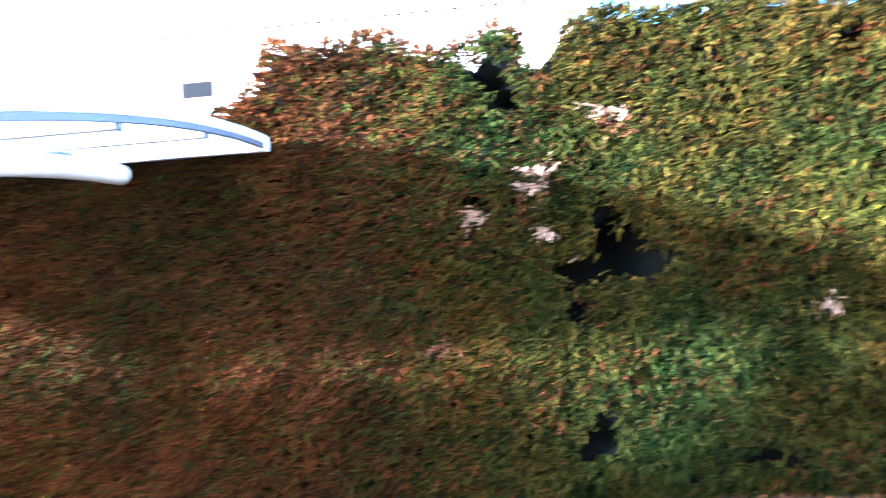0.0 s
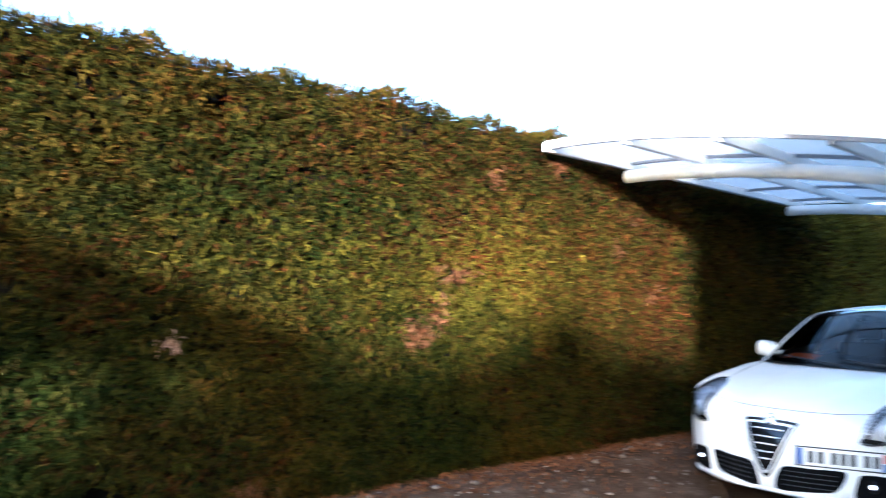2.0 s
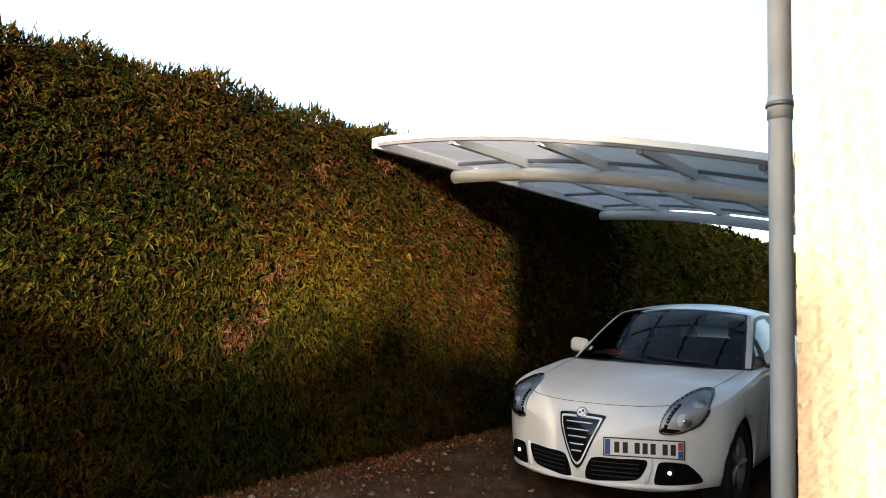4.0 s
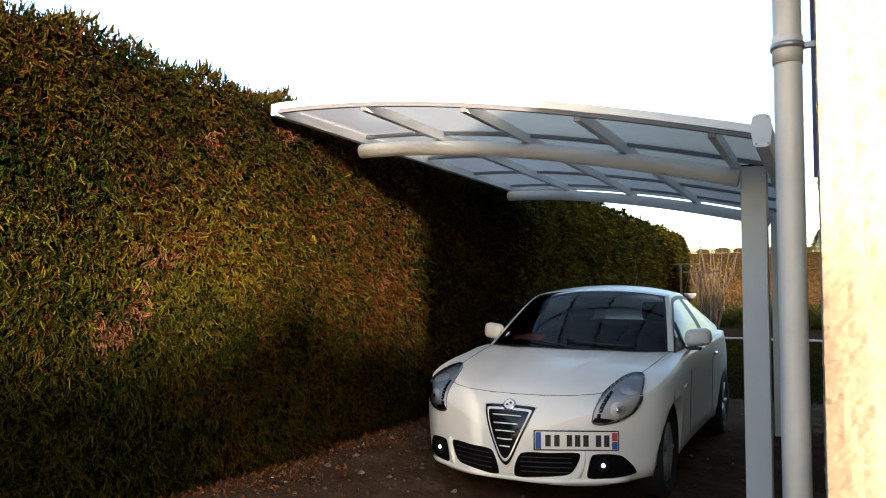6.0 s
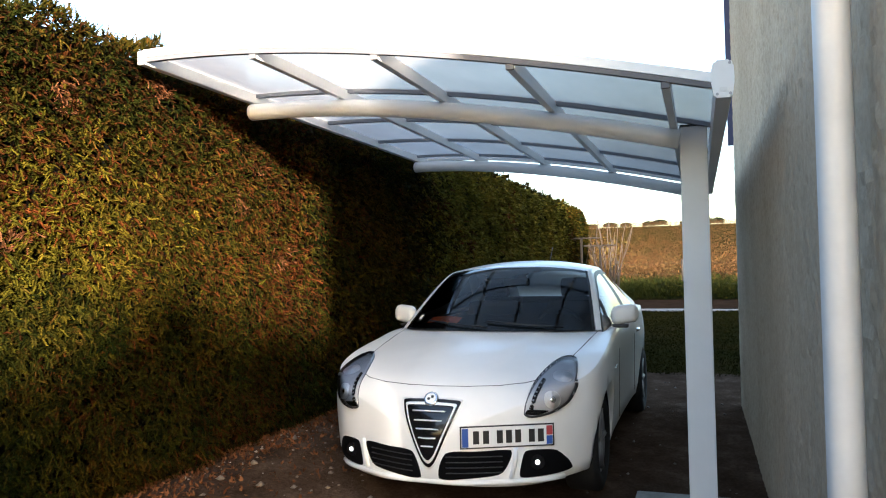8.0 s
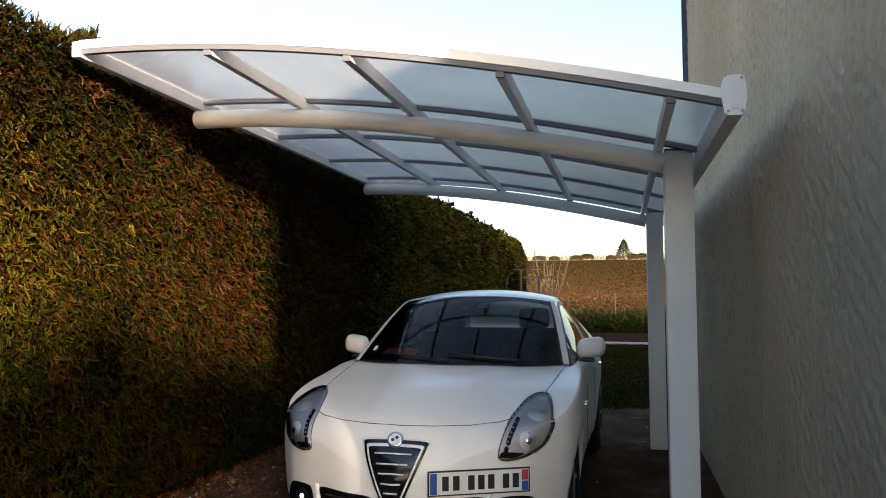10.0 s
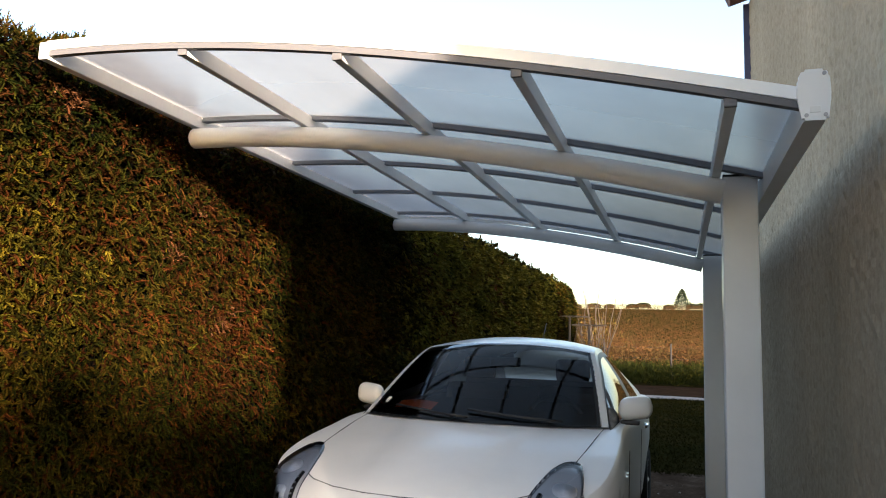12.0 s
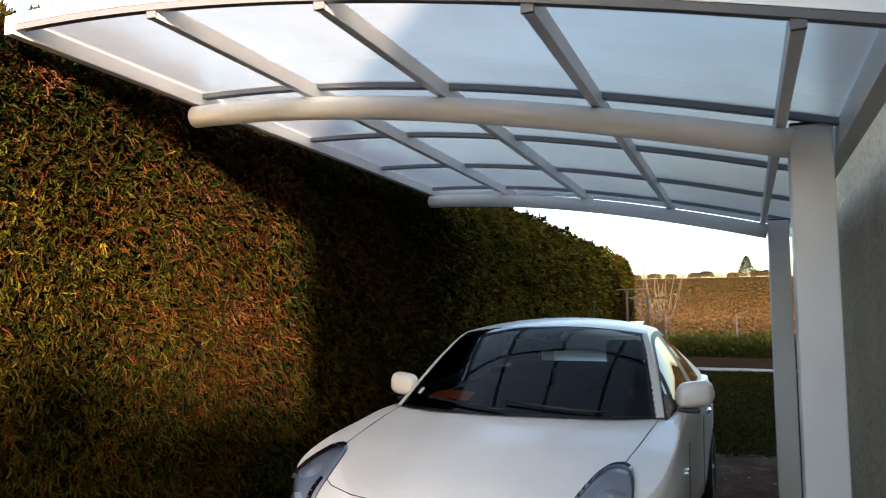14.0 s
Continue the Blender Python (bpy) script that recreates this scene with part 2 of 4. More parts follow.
M_FARTREE = foliage("distant dark conifer", [(0.0, (0.012, 0.018, 0.014)), (1.0, (0.035, 0.045, 0.028))], (0.9, 0.9, 0.9), (1.1, 1.1, 1.1))
_m = Mat("grey pebble", rough=0.9)
_rp = _m.t.nodes.new("ShaderNodeNewGeometry").outputs["Random Per Island"]
_m.color(_m.ramp(_rp, [(0.0, (0.08, 0.06, 0.045)), (0.7, (0.15, 0.12, 0.09)), (1.0, (0.28, 0.24, 0.20))]))
M_PEBBLE = _m.m

# ---- building helpers ----
def bm_box(bm, lo, hi, bevel=0.0, rot=None):
    r = bmesh.ops.create_cube(bm, size=1.0)
    c = [(a + b) / 2 for a, b in zip(lo, hi)]
    s = [abs(b - a) for a, b in zip(lo, hi)]
    m = Matrix.Translation(c) @ (rot or Matrix()) @ Matrix.Diagonal((*s, 1))
    bmesh.ops.transform(bm, matrix=m, verts=r["verts"])
    if bevel:
        edges = list({e for v in r["verts"] for e in v.link_edges})
        bmesh.ops.bevel(bm, geom=edges, offset=bevel, segments=2, affect="EDGES", profile=0.6)
    return bm


def bm_tube(bm, pts, radius, sides=12, caps=True, dome=0.0):
    pts = [Vector(p) for p in pts]
    radii = list(radius) if isinstance(radius, (list, tuple)) else [radius] * len(pts)
    if dome:
        d = (pts[0] - pts[1]).normalized()
        extra = [(pts[0] + d * radii[0] * dome * math.sin(a), radii[0] * max(math.cos(a), 0.05)) for a in (1.5, 1.1, 0.7, 0.35)]
        pts = [p for p, _ in extra] + pts
        radii = [r for _, r in extra] + radii
    rings = []
    for i, p in enumerate(pts):
        d = (pts[min(i + 1, len(pts) - 1)] - pts[max(i - 1, 0)]).normalized()
        up = Vector((0, 0, 1)) if abs(d.z) < 0.9 else Vector((1, 0, 0))
        u = d.cross(up).normalized()
        v = u.cross(d).normalized()
        rings.append([bm.verts.new(p + (u * math.cos(t) + v * math.sin(t)) * radii[i]) for t in [2 * math.pi * k / sides for k in range(sides)]])
    for a, b in zip(rings, rings[1:]):
        for k in range(sides):
            f = bm.faces.new((a[k], a[(k + 1) % sides], b[(k + 1) % sides], b[k]))
            f.smooth = True
    if caps:
        bm.faces.new(rings[0][::-1])
        bm.faces.new(rings[-1])
    return bm


def bm_grid(bm, rows, smooth=True, close=False):
    vs = [[bm.verts.new(p) for p in row] for row in rows]
    for a, b in zip(vs, vs[1:]):
        n = len(a)
        for k in range(n if close else n - 1):
            try:
                f = bm.faces.new((a[k], a[(k + 1) % n], b[(k + 1) % n], b[k]))
                f.smooth = smooth
            except ValueError:
                pass
    return vs


def finish(name, bm, material, weld=0.0):
    if weld:
        bmesh.ops.remove_doubles(bm, verts=bm.verts, dist=weld)
    bmesh.ops.recalc_face_normals(bm, faces=bm.faces)
    me = bpy.data.meshes.new(name)
    bm.to_mesh(me)
    bm.free()
    me.materials.append(material)
    return me


def part(name, bm, material, parent, label="", weld=0.0):
    ob = new(name, finish(name, bm, material, weld))
    ob.parent = parent
    if label:
        tagged(ob, label)
    return ob


def thing(name, at, label, category, group="", kind=""):
    return tagged(pose_empty(name, at), label, category, group, kind)


def pose_empty(name, at):
    ob = new(name)
    ob.empty_display_size = 0.1
    ob.matrix_world = at if isinstance(at, Matrix) else pose(*at)
    return ob


def solid(name, bm, material, label, category, kind="", weld=0.0):
    return tagged(new(name, finish(name, bm, material, weld)), label, category, kind=kind)


def mesh_arrays(name, verts, faces, materials, index=None):
    """A mesh from arrays of vertices (n, 3) and of quads (m, 4)."""
    me = bpy.data.meshes.new(name)
    k = faces.shape[1]
    me.vertices.add(len(verts))
    me.vertices.foreach_set("co", np.ascontiguousarray(verts, dtype=np.float32).ravel())
    me.loops.add(faces.size)
    me.loops.foreach_set("vertex_index", faces.astype(np.int32).ravel())
    me.polygons.add(len(faces))
    me.polygons.foreach_set("loop_start", np.arange(0, faces.size, k, dtype=np.int32))
    me.polygons.foreach_set("loop_total", np.full(len(faces), k, dtype=np.int32))
    for m in materials:
        me.materials.append(m)
    if index is not None:
        me.polygons.foreach_set("material_index", index.astype(np.int32))
    me.update(calc_edges=True)
    return me


def wave(x, z, seed=0.0):
    """A smooth uneven field of about -1 to 1."""
    return (np.sin(2.1 * x + 1.3 * z + seed) + np.sin(3.7 * x - 2.9 * z + 2 * seed + 1) + np.sin(5.3 * z + 1.9 * x + seed * 3)
            + 0.7 * np.sin(8.9 * x + 6.1 * z + seed) + 0.6 * np.sin(13.0 * z - 11.0 * x + seed)) / 3.2


def sprays(rng, centres, normals, length, width, blades=3, droop=0.0, spread=0.9):
    """Small fans of pointed leaf blades: arrays of vertices and quads."""
    n = len(centres)
    out_v = np.empty((n, blades, 4, 3))
    up = np.array([0.0, 0.0, 1.0])
    base = normals + rng.normal(0, 0.55, (n, 3)) + up * (rng.normal(0.15, 0.45, (n, 1)) - droop)
    base /= np.linalg.norm(base, axis=1, keepdims=True)
    side = np.cross(base, rng.normal(0, 1, (n, 3)))
    side /= np.linalg.norm(side, axis=1, keepdims=True) + 1e-9
    for b in range(blades):
        ang = (b - (blades - 1) / 2) * spread * 0.6 + rng.normal(0, 0.2, (n, 1))
        d = base * np.cos(ang) + side * np.sin(ang)
        w = np.cross(d, np.cross(base, side) + rng.normal(0, 0.3, (n, 3)))
        w /= np.linalg.norm(w, axis=1, keepdims=True) + 1e-9
        ln = length * rng.uniform(0.6, 1.3, (n, 1))
        wd = width * rng.uniform(0.6, 1.3, (n, 1))
        out_v[:, b, 0] = centres
        out_v[:, b, 1] = centres + d * ln * 0.55 + w * wd * 0.5
        out_v[:, b, 2] = centres + d * ln
        out_v[:, b, 3] = centres + d * ln * 0.55 - w * wd * 0.5
    q = np.arange(n * blades * 4).reshape(-1, 4)
    return out_v.reshape(-1, 3), q


def fronds(rng, centres, normals, length, width, lean=(-0.55, 0.0, -0.30), tight=0.34):
    """Flat feathered conifer sprays, each one connected piece: arrays of vertices and quads."""
    n, seg = len(centres), 4
    d = normals * 0.75 + np.array(lean) + rng.normal(0, tight, (n, 3))
    d /= np.linalg.norm(d, axis=1, keepdims=True)
    face = normals + np.array([0.0, 0.0, 0.5]) + rng.normal(0, 0.45, (n, 3))
    w = np.cross(d, face)
    w /= np.linalg.norm(w, axis=1, keepdims=True) + 1e-9
    up = np.cross(w, d)
    ln = length * rng.uniform(0.55, 1.35, (n, 1))
    wd = width * rng.uniform(0.7, 1.3, (n, 1))
    stem = [centres + d * ln * (k / seg) - up * ln * 0.22 * (k / seg) ** 2 for k in range(seg + 1)]
    out = list(stem)
    quads = []
    for k in range(seg):
        reach = wd * (1.0 - 0.2 * k) * rng.uniform(0.7, 1.3, (n, 1))
        for side in (1, -1):
            tip = stem[k] + d * ln * 0.36 + w * side * reach - up * reach * 0.25
            mid = stem[k] + d * ln * 0.06 + w * side * reach * 0.62
            quads.append((k, len(out), len(out) + 1, k + 1))
            out += [mid, tip]
    v = np.stack(out, 1)
    q = np.array(quads)[None] + v.shape[1] * np.arange(n)[:, None, None]
    return v.reshape(-1, 3), q.reshape(-1, 4)


# ---- ground and setting ----
def ramp01(a, b, x):
    t = np.clip((x - a) / (b - a), 0, 1)
    return t * t * (3 - 2 * t)


def ground_z(x, y):
    x, y = np.asarray(x, float), np.asarray(y, float)
    z = 0.19 * ramp01(2.9, 4.4, y) * (1 - ramp01(14, 22, x))
    z = z + 10.1 * ramp01(34, 200, x) - 6.0 * ramp01(215, 500, x) + 0.35 * ramp01(24, 40, x)
    return z + 0.012 * wave(x * 0.8, y * 0.8, 1.0)


def sheet(name, xs, ys, lift, material, label, category):
    X, Y = np.meshgrid(xs, ys, indexing="ij")
    Z = ground_z(X, Y) + lift
    if name == "ground":
        Z = Z - 0.06 * (1 - ramp01(9.4, 10.4, X)) * (1 - ramp01(4.9, 6.0, Y))
    v = np.stack([X, Y, Z], -1).reshape(-1, 3)
    i = np.arange(len(xs) * len(ys)).reshape(len(xs), len(ys))
    q = np.stack([i[:-1, :-1], i[1:, :-1], i[1:, 1:], i[:-1, 1:]], -1).reshape(-1, 4)
    me = mesh_arrays(name, v, q, [material])
    me.polygons.foreach_set("use_smooth", np.ones(len(q), bool))
    return tagged(new(name, me), label, category, kind="structure")


sheet("ground", np.concatenate([[-400, -150, -60, -30], np.arange(-15, 30, 0.75), np.arange(30, 240, 5.0), [260, 300, 400, 700, 1500]]),
      np.concatenate([[-900, -400, -150, -60, -30], np.arange(-15, 16, 0.75), [20, 30, 60, 150, 400, 900]]), -0.004, M_GROUND, "rough meadow of thin grass and bare earth", "ground")
sheet("driveway", np.arange(-30, 10.61, 0.2), np.arange(0.4, 5.01, 0.2), 0.004, M_DRIVE, "dusty brown gravel drive beside the hedge", "driveway")
sheet("forecourt", np.arange(-30, 2.3, 0.3), np.arange(-8, 0.41, 0.3), 0.004, M_DRIVE, "dusty brown gravel yard before the house", "yard")
sheet("footpath", np.arange(23.2, 24.5, 0.2), np.arange(-14, 15, 0.5), 0.010, M_PATH, "pale gravel path across the meadow", "path")
sheet("soil_strip", np.arange(24.6, 28.8, 0.4), np.arange(-25, 26, 1.0), 0.012, M_SOIL, "strip of bare dark soil beyond the path", "soil")

# house on the driveway's other side: front wall faces the sun, side wall runs along the carport
HX, HYW, HEND, HTOP = 2.18, 1.055, 8.45, 4.6
bm = bmesh.new()
rng = np.random.default_rng(5)
# roughcast faces with an uneven surface
for face in ("side", "front"):
    n1 = 260 if face == "side" else 330
    us = np.linspace(0, 1, n1) if face == "side" else np.linspace(0, 1, n1)
    zs = np.linspace(-0.1, HTOP, 150 if face == "side" else 330)
    amp = 0.002 if face == "side" else 0.0014
    rows = []
    for u in us:
        row = []
        for z in zs:
            k = 0.0 if z > HTOP - 0.02 else 0.0025 * math.sin(37 * z + 61 * u) * math.sin(53 * u * 7 - 29 * z) + amp * rng.normal()
            row.append((HX + u * (HEND - HX), HYW + k, z) if face == "side" else (HX + k, HYW - u * 4.5, z))
        rows.append(row)
    bm_grid(bm, rows, smooth=False)
wall_a = solid("wall_side", bm, M_RENDER, "beige roughcast house wall with weather stains", "wall", "structure")
bm = bmesh.new()
bm_box(bm, (HX + 0.02, HYW - 4.48, -0.1), (HEND, HYW - 0.02, HTOP - 0.01))
# unseen rear wing, added to lengthen the house shadow over the lawn
bm_box(bm, (4.0, HYW - 6.1, -0.1), (HEND, HYW - 4.49, HTOP - 0.3))
solid("wall_core", bm, M_RENDER, "beige rendered body of the house with an added unseen wing", "wall", "structure")
bm = bmesh.new()
for i in range(26):
    x = HX - 0.3 + i * 0.26
    bm_tube(bm, [(x, HYW + 0.2, HTOP + 0.06), (x, HYW - 3.7, HTOP + 1.2)], 0.11, 8)
solid("roof_house", bm, M_TILE, "terracotta canal tile roof of the house", "roof", "structure")
bm = bmesh.new()
bm_box(bm, (HEND + 0.002, HYW - 4.4, 2.6), (HEND + 0.05, HYW + 0.05, HTOP))
solid("eave_board", bm, M_EAVE, "dark blue-grey board at the house corner", "trim", "structure")
# unseen block, added so that its shadow covers the lawn and low weeds
bm = bmesh.new()
bm_box(bm, (3.2, -24.0, -0.1), (HEND, -6.3, 4.15), 0.03)
solid("wall_outbuilding", bm, M_CREAM, "unseen cream block added to keep the lawn in shade", "wall", "structure")
# unseen wall added behind the camera; its uneven top shades the lower hedge
bm = bmesh.new()
bm_box(bm, (-30, -3.3, -0.1), (-9.4, -3.0, 2.42), 0.02)
xs = np.arange(-9.4, -2.85, 0.13)
tops = np.where(xs < -8.3, 2.1, np.where(xs < -6.9, 2.35, 2.55)) + 0.16 * np.sin(2.3 * xs) + 0.10 * np.sin(5.1 * xs + 1) + 0.07 * np.sin(11.7 * xs)
rows = [[(x, -3.3, -0.1), (x, -3.3, z), (x, -3.0, z - 0.02), (x, -3.0, -0.1)] for x, z in zip(xs, tops)]
g = bm_grid(bm, rows, smooth=False, close=True)
bm.faces.new(g[0])
bm.faces.new(g[-1][::-1])
solid("wall_yard", bm, M_CREAM, "unseen cream wall added to shade the lower hedge", "wall", "structure")


def downpipe():
    t = thing("downpipe", (2.345, 1.13, 0), "grey round downpipe at the corner of the beige house", "downpipe")
    part("pipe", bm_tube(bmesh.new(), [(0, 0, 0.0), (0, 0, 1.0), (0, 0, 2.15), (0, 0, 3.3), (0, 0, HTOP)], 0.038, 24), M_PIPE, t)
    for z in (2.13, 3.35):
        part("socket", bm_tube(bmesh.new(), [(0, 0, z - 0.05), (0, 0, z + 0.03)], 0.041, 24), M_PIPE, t)
        part("collar", bm_tube(bmesh.new(), [(0, 0, z - 0.008), (0, 0, z + 0.008)], 0.046, 24), M_ZINC, t, "zinc wall clip")
        bm = bm_box(bmesh.new(), (-0.008, -0.08, z - 0.008), (0.008, -0.042, z + 0.008))
        part("clip_arm", bm, M_ZINC, t)
    return t


downpipe()

# ---- hedges ----
NOTCH = -0.40


def hedge_face(x, z):
    """y of the clipped face of the hedge."""
    lean = 0.10 * np.clip((z - 2.4) / 0.45, 0, 1) ** 2 + 0.16 * np.clip((0.35 - z) / 0.35, 0, 1)
    return 4.45 + 0.045 * wave(x, z, 0.4) + 0.03 * wave(3.1 * x, 2.7 * z, 2.0) + 0.022 * wave(5.3 * x, 9.1 * z, 1.0) + 0.012 * wave(11.0 * x, 17.0 * z, 3.0) + lean


def hedge_top(x):
    return 2.79 + 0.05 * ramp01(0.5, 2.0, x) + 0.12 * ramp01(8.5, 10.5, x) - 0.26 * ramp01(-0.13, -0.24, x) - 0.02 + 0.03 * np.sin(3.1 * x) + 0.025 * np.sin(7.3 * x + 1) + 0.02 * np.sin(15.0 * x)


HOLES = [(0.0, 1.68, 0.07, 0.14), (0.05, 1.54, 0.15, 0.13), (0.14, 1.44, 0.22, 0.09), (-0.14, 1.41, 0.16, 0.08), (-0.16, 1.20, 0.07, 0.10), (-0.10, 0.50, 0.12, 0.10), (0.62, 2.50, 0.10, 0.05), (1.28, 2.53, 0.10, 0.06), (1.02, 1.33, 0.04, 0.05),
         (3.6, 1.95, 0.09, 0.03), (3.45, 2.0, 0.05, 0.02), (1.9, 2.2, 0.08, 0.03), (-0.05, 0.60, 0.08, 0.12), (0.95, 2.28, 0.06, 0.03), (1.3, 2.05, 0.06, 0.03), (0.75, 0.42, 0.20, 0.06), (0.3, 0.33, 0.15, 0.05), (1.1, 2.38, 0.05, 0.03)]
BROWN = [(2.78, 1.20, 0.13, 0.09), (2.98, 1.40, 0.06, 0.09), (3.10, 1.62, 0.15, 0.06), (2.93, 1.28, 0.07, 0.05), (5.05, 1.92, 0.09, 0.05), (5.7, 1.55, 0.08, 0.05), (5.5, 1.5, 0.1, 0.05),
         (0.1, 2.17, 0.10, 0.04), (3.5, 2.38, 0.10, 0.07), (4.2, 2.55, 0.09, 0.05), (5.2, 2.2, 0.06, 0.05), (1.6, 0.33, 0.12, 0.04)]


# pale sprays paint in sunlit spots behind gaps; the last is dead twigs
PALE = [(-0.668, 1.726, 0.045, 0.04), (-0.33, 1.97, 0.08, 0.035), (-0.36, 1.87, 0.05, 0.03), (0.02, 2.25, 0.10, 0.025), (-0.30, 1.62, 0.05, 0.035), (-0.12, 1.46, 0.07, 0.02), (1.08, 1.19, 0.05, 0.045)]


def in_spots(x, z, spots):
    m = np.zeros(len(x), bool)
    x = x + 0.025 * wave(9 * x, 9 * z, 0.7)
    z = z + 0.025 * wave(11 * x, 8 * z, 2.2)
    for cx, cz, rx, rz in spots:
        m |= ((x - cx) / rx) ** 2 + ((z - cz) / rz) ** 2 < 1
    return m


def hedge(name, x0, x1, bands, top, face, materials, label, seed, holes=(), brown=(), pale=(), blend=None, floor=0.16, thick=1.1, core_from=None):
    rng = np.random.default_rng(seed)
    t = thing(name, (x0, 4.45, 0), label, "hedge")
    off = np.array([x0, 4.45, 0.0])
    vs, qs, ms, count = [], [], [], 0

    def add(v, q, mat):
        nonlocal count
        vs.append(v - off)
        qs.append(q + count)
        ms.append(np.full(len(q), mat))
        count += len(v)

    for xa, xb, density, ln, wd in bands:
        n = int((xb - xa) * 2.75 * density)
        x = rng.uniform(xa, xb, n)
        z = floor - 0.02 + rng.uniform(0, 1, n) * (top(x) - floor)
        depth = rng.exponential(0.045, n)
        keep = ~in_spots(x + rng.normal(0, 0.02, n), z + rng.normal(0, 0.02, n), holes)
        x, z, depth = x[keep], z[keep], depth[keep]
        y = face(x, z) + depth
        c = np.stack([x, y, z], -1)
        nrm = np.tile(np.array([0.0, -1.0, 0.0]), (len(x), 1))
        dead = in_spots(x + rng.normal(0, 0.03, len(x)), z + rng.normal(0, 0.03, len(x)), brown) & (rng.uniform(0, 1, len(x)) < 0.8)
        # russet sprays; those near x 5.75 also paint the sun's orange glow
        rust = np.exp(-(((x - 5.75) / 0.45) ** 2 + ((z - 1.35) / 0.55) ** 2)) * 0.32 + np.exp(-(((x - 5.2) / 0.8) ** 2)) * 0.15 + np.exp(-(((x - 4.2) / 2.2) ** 2 + ((z - 2.5) / 0.35) ** 2)) * 0.16
        rust = rust + np.exp(-(((x - 3.0) / 1.5) ** 2 + ((z - 1.95) / 0.45) ** 2)) * 0.14
        rust = 1.6 * rust + 0.22 * np.clip(wave(0.9 * x, 1.3 * z, 5.0), 0, 1)
        red = (rng.uniform(0, 1, len(x)) < rust) & ~dead
        mixed = rng.uniform(0, 1, len(x)) < blend(x) if blend else np.zeros(len(x), bool)
        yel = (rng.uniform(0, 1, len(x)) < 0.80 * np.exp(-(((x - 3.45) / 0.75) ** 2 + ((z - 1.65) / 0.45) ** 2)) + 0.45 * np.exp(-(((x - 2.3) / 0.8) ** 2 + ((z - 1.7) / 0.3) ** 2))) & ~dead & ~red
        # far stretch takes the lighter copy, as painted sky light
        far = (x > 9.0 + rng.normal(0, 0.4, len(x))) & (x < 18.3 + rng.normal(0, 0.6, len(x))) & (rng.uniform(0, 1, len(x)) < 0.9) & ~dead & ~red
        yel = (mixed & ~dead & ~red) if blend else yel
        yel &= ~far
        pale_spot = in_spots(x + rng.normal(0, 0.015, len(x)), z + rng.normal(0, 0.015, len(x)), pale)
        for sel, mat in ((~dead & ~pale_spot & ~red & ~yel & ~far, 0), (dead & ~pale_spot, 1), (pale_spot, 2), (red & ~pale_spot, 3), (yel & ~pale_spot, 4), (far & ~pale_spot, 5)):
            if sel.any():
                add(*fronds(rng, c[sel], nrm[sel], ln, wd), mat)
        # clipped top
        n = int((xb - xa) * thick * density * 0.35)
        x = rng.uniform(xa, xb, n)
        d = rng.uniform(0.02, thick, n) ** 1.3
        c = np.stack([x, face(x, top(x)) + d, top(x) - 0.02 + rng.normal(0, 0.018, n)], -1)
        add(*fronds(rng, c, np.tile(np.array([0.0, -0.2, 0.9]), (n, 1)), ln * 0.8, wd, (0, 0, 0.1)), 0)
    ob = new("foliage", mesh_arrays("foliage", np.concatenate(vs), np.concatenate(qs), materials, np.concatenate(ms)))
    ob.parent = t
    # inner mass, coloured near-black for the shade between the twigs
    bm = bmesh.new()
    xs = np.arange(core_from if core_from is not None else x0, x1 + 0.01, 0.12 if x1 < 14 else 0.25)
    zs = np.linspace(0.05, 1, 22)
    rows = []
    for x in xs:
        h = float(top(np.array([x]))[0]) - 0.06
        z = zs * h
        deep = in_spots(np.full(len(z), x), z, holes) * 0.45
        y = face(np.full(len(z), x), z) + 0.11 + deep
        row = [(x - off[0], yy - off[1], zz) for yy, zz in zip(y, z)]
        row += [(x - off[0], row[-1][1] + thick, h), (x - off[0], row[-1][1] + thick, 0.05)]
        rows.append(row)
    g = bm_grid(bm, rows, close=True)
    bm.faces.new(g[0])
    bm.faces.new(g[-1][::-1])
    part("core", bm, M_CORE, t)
    return t


hedge("hedge", NOTCH, 22.0,
      [(NOTCH, 5.6, 6000, 0.060, 0.0105), (5.6, 8.0, 3200, 0.068, 0.014), (8.0, 12.0, 1900, 0.080, 0.020), (12.0, 22.0, 1000, 0.10, 0.032)],
      hedge_top, hedge_face, [M_HEDGE, M_DEAD, M_PEACH, M_HEDGE_RED, M_HEDGE_YEL, M_HEDGE_SKYLIT], "tall clipped green conifer hedge with brown dead patches", 11, HOLES, BROWN, core_from=NOTCH, pale=PALE)


def bush_top(x):
    t = 2.73 + 0.05 * np.sin(2.7 * x) + 0.04 * np.sin(9.1 * x)
    t = t - 0.35 * ramp01(-1.72, -1.95, x) - 0.26 * ramp01(-0.40, -0.30, x)
    return t


def bush_face(x, z):
    return 4.44 + 0.07 * wave(x, z, 3.0) + 0.03 * wave(3 * x, 3 * z, 1.0) 


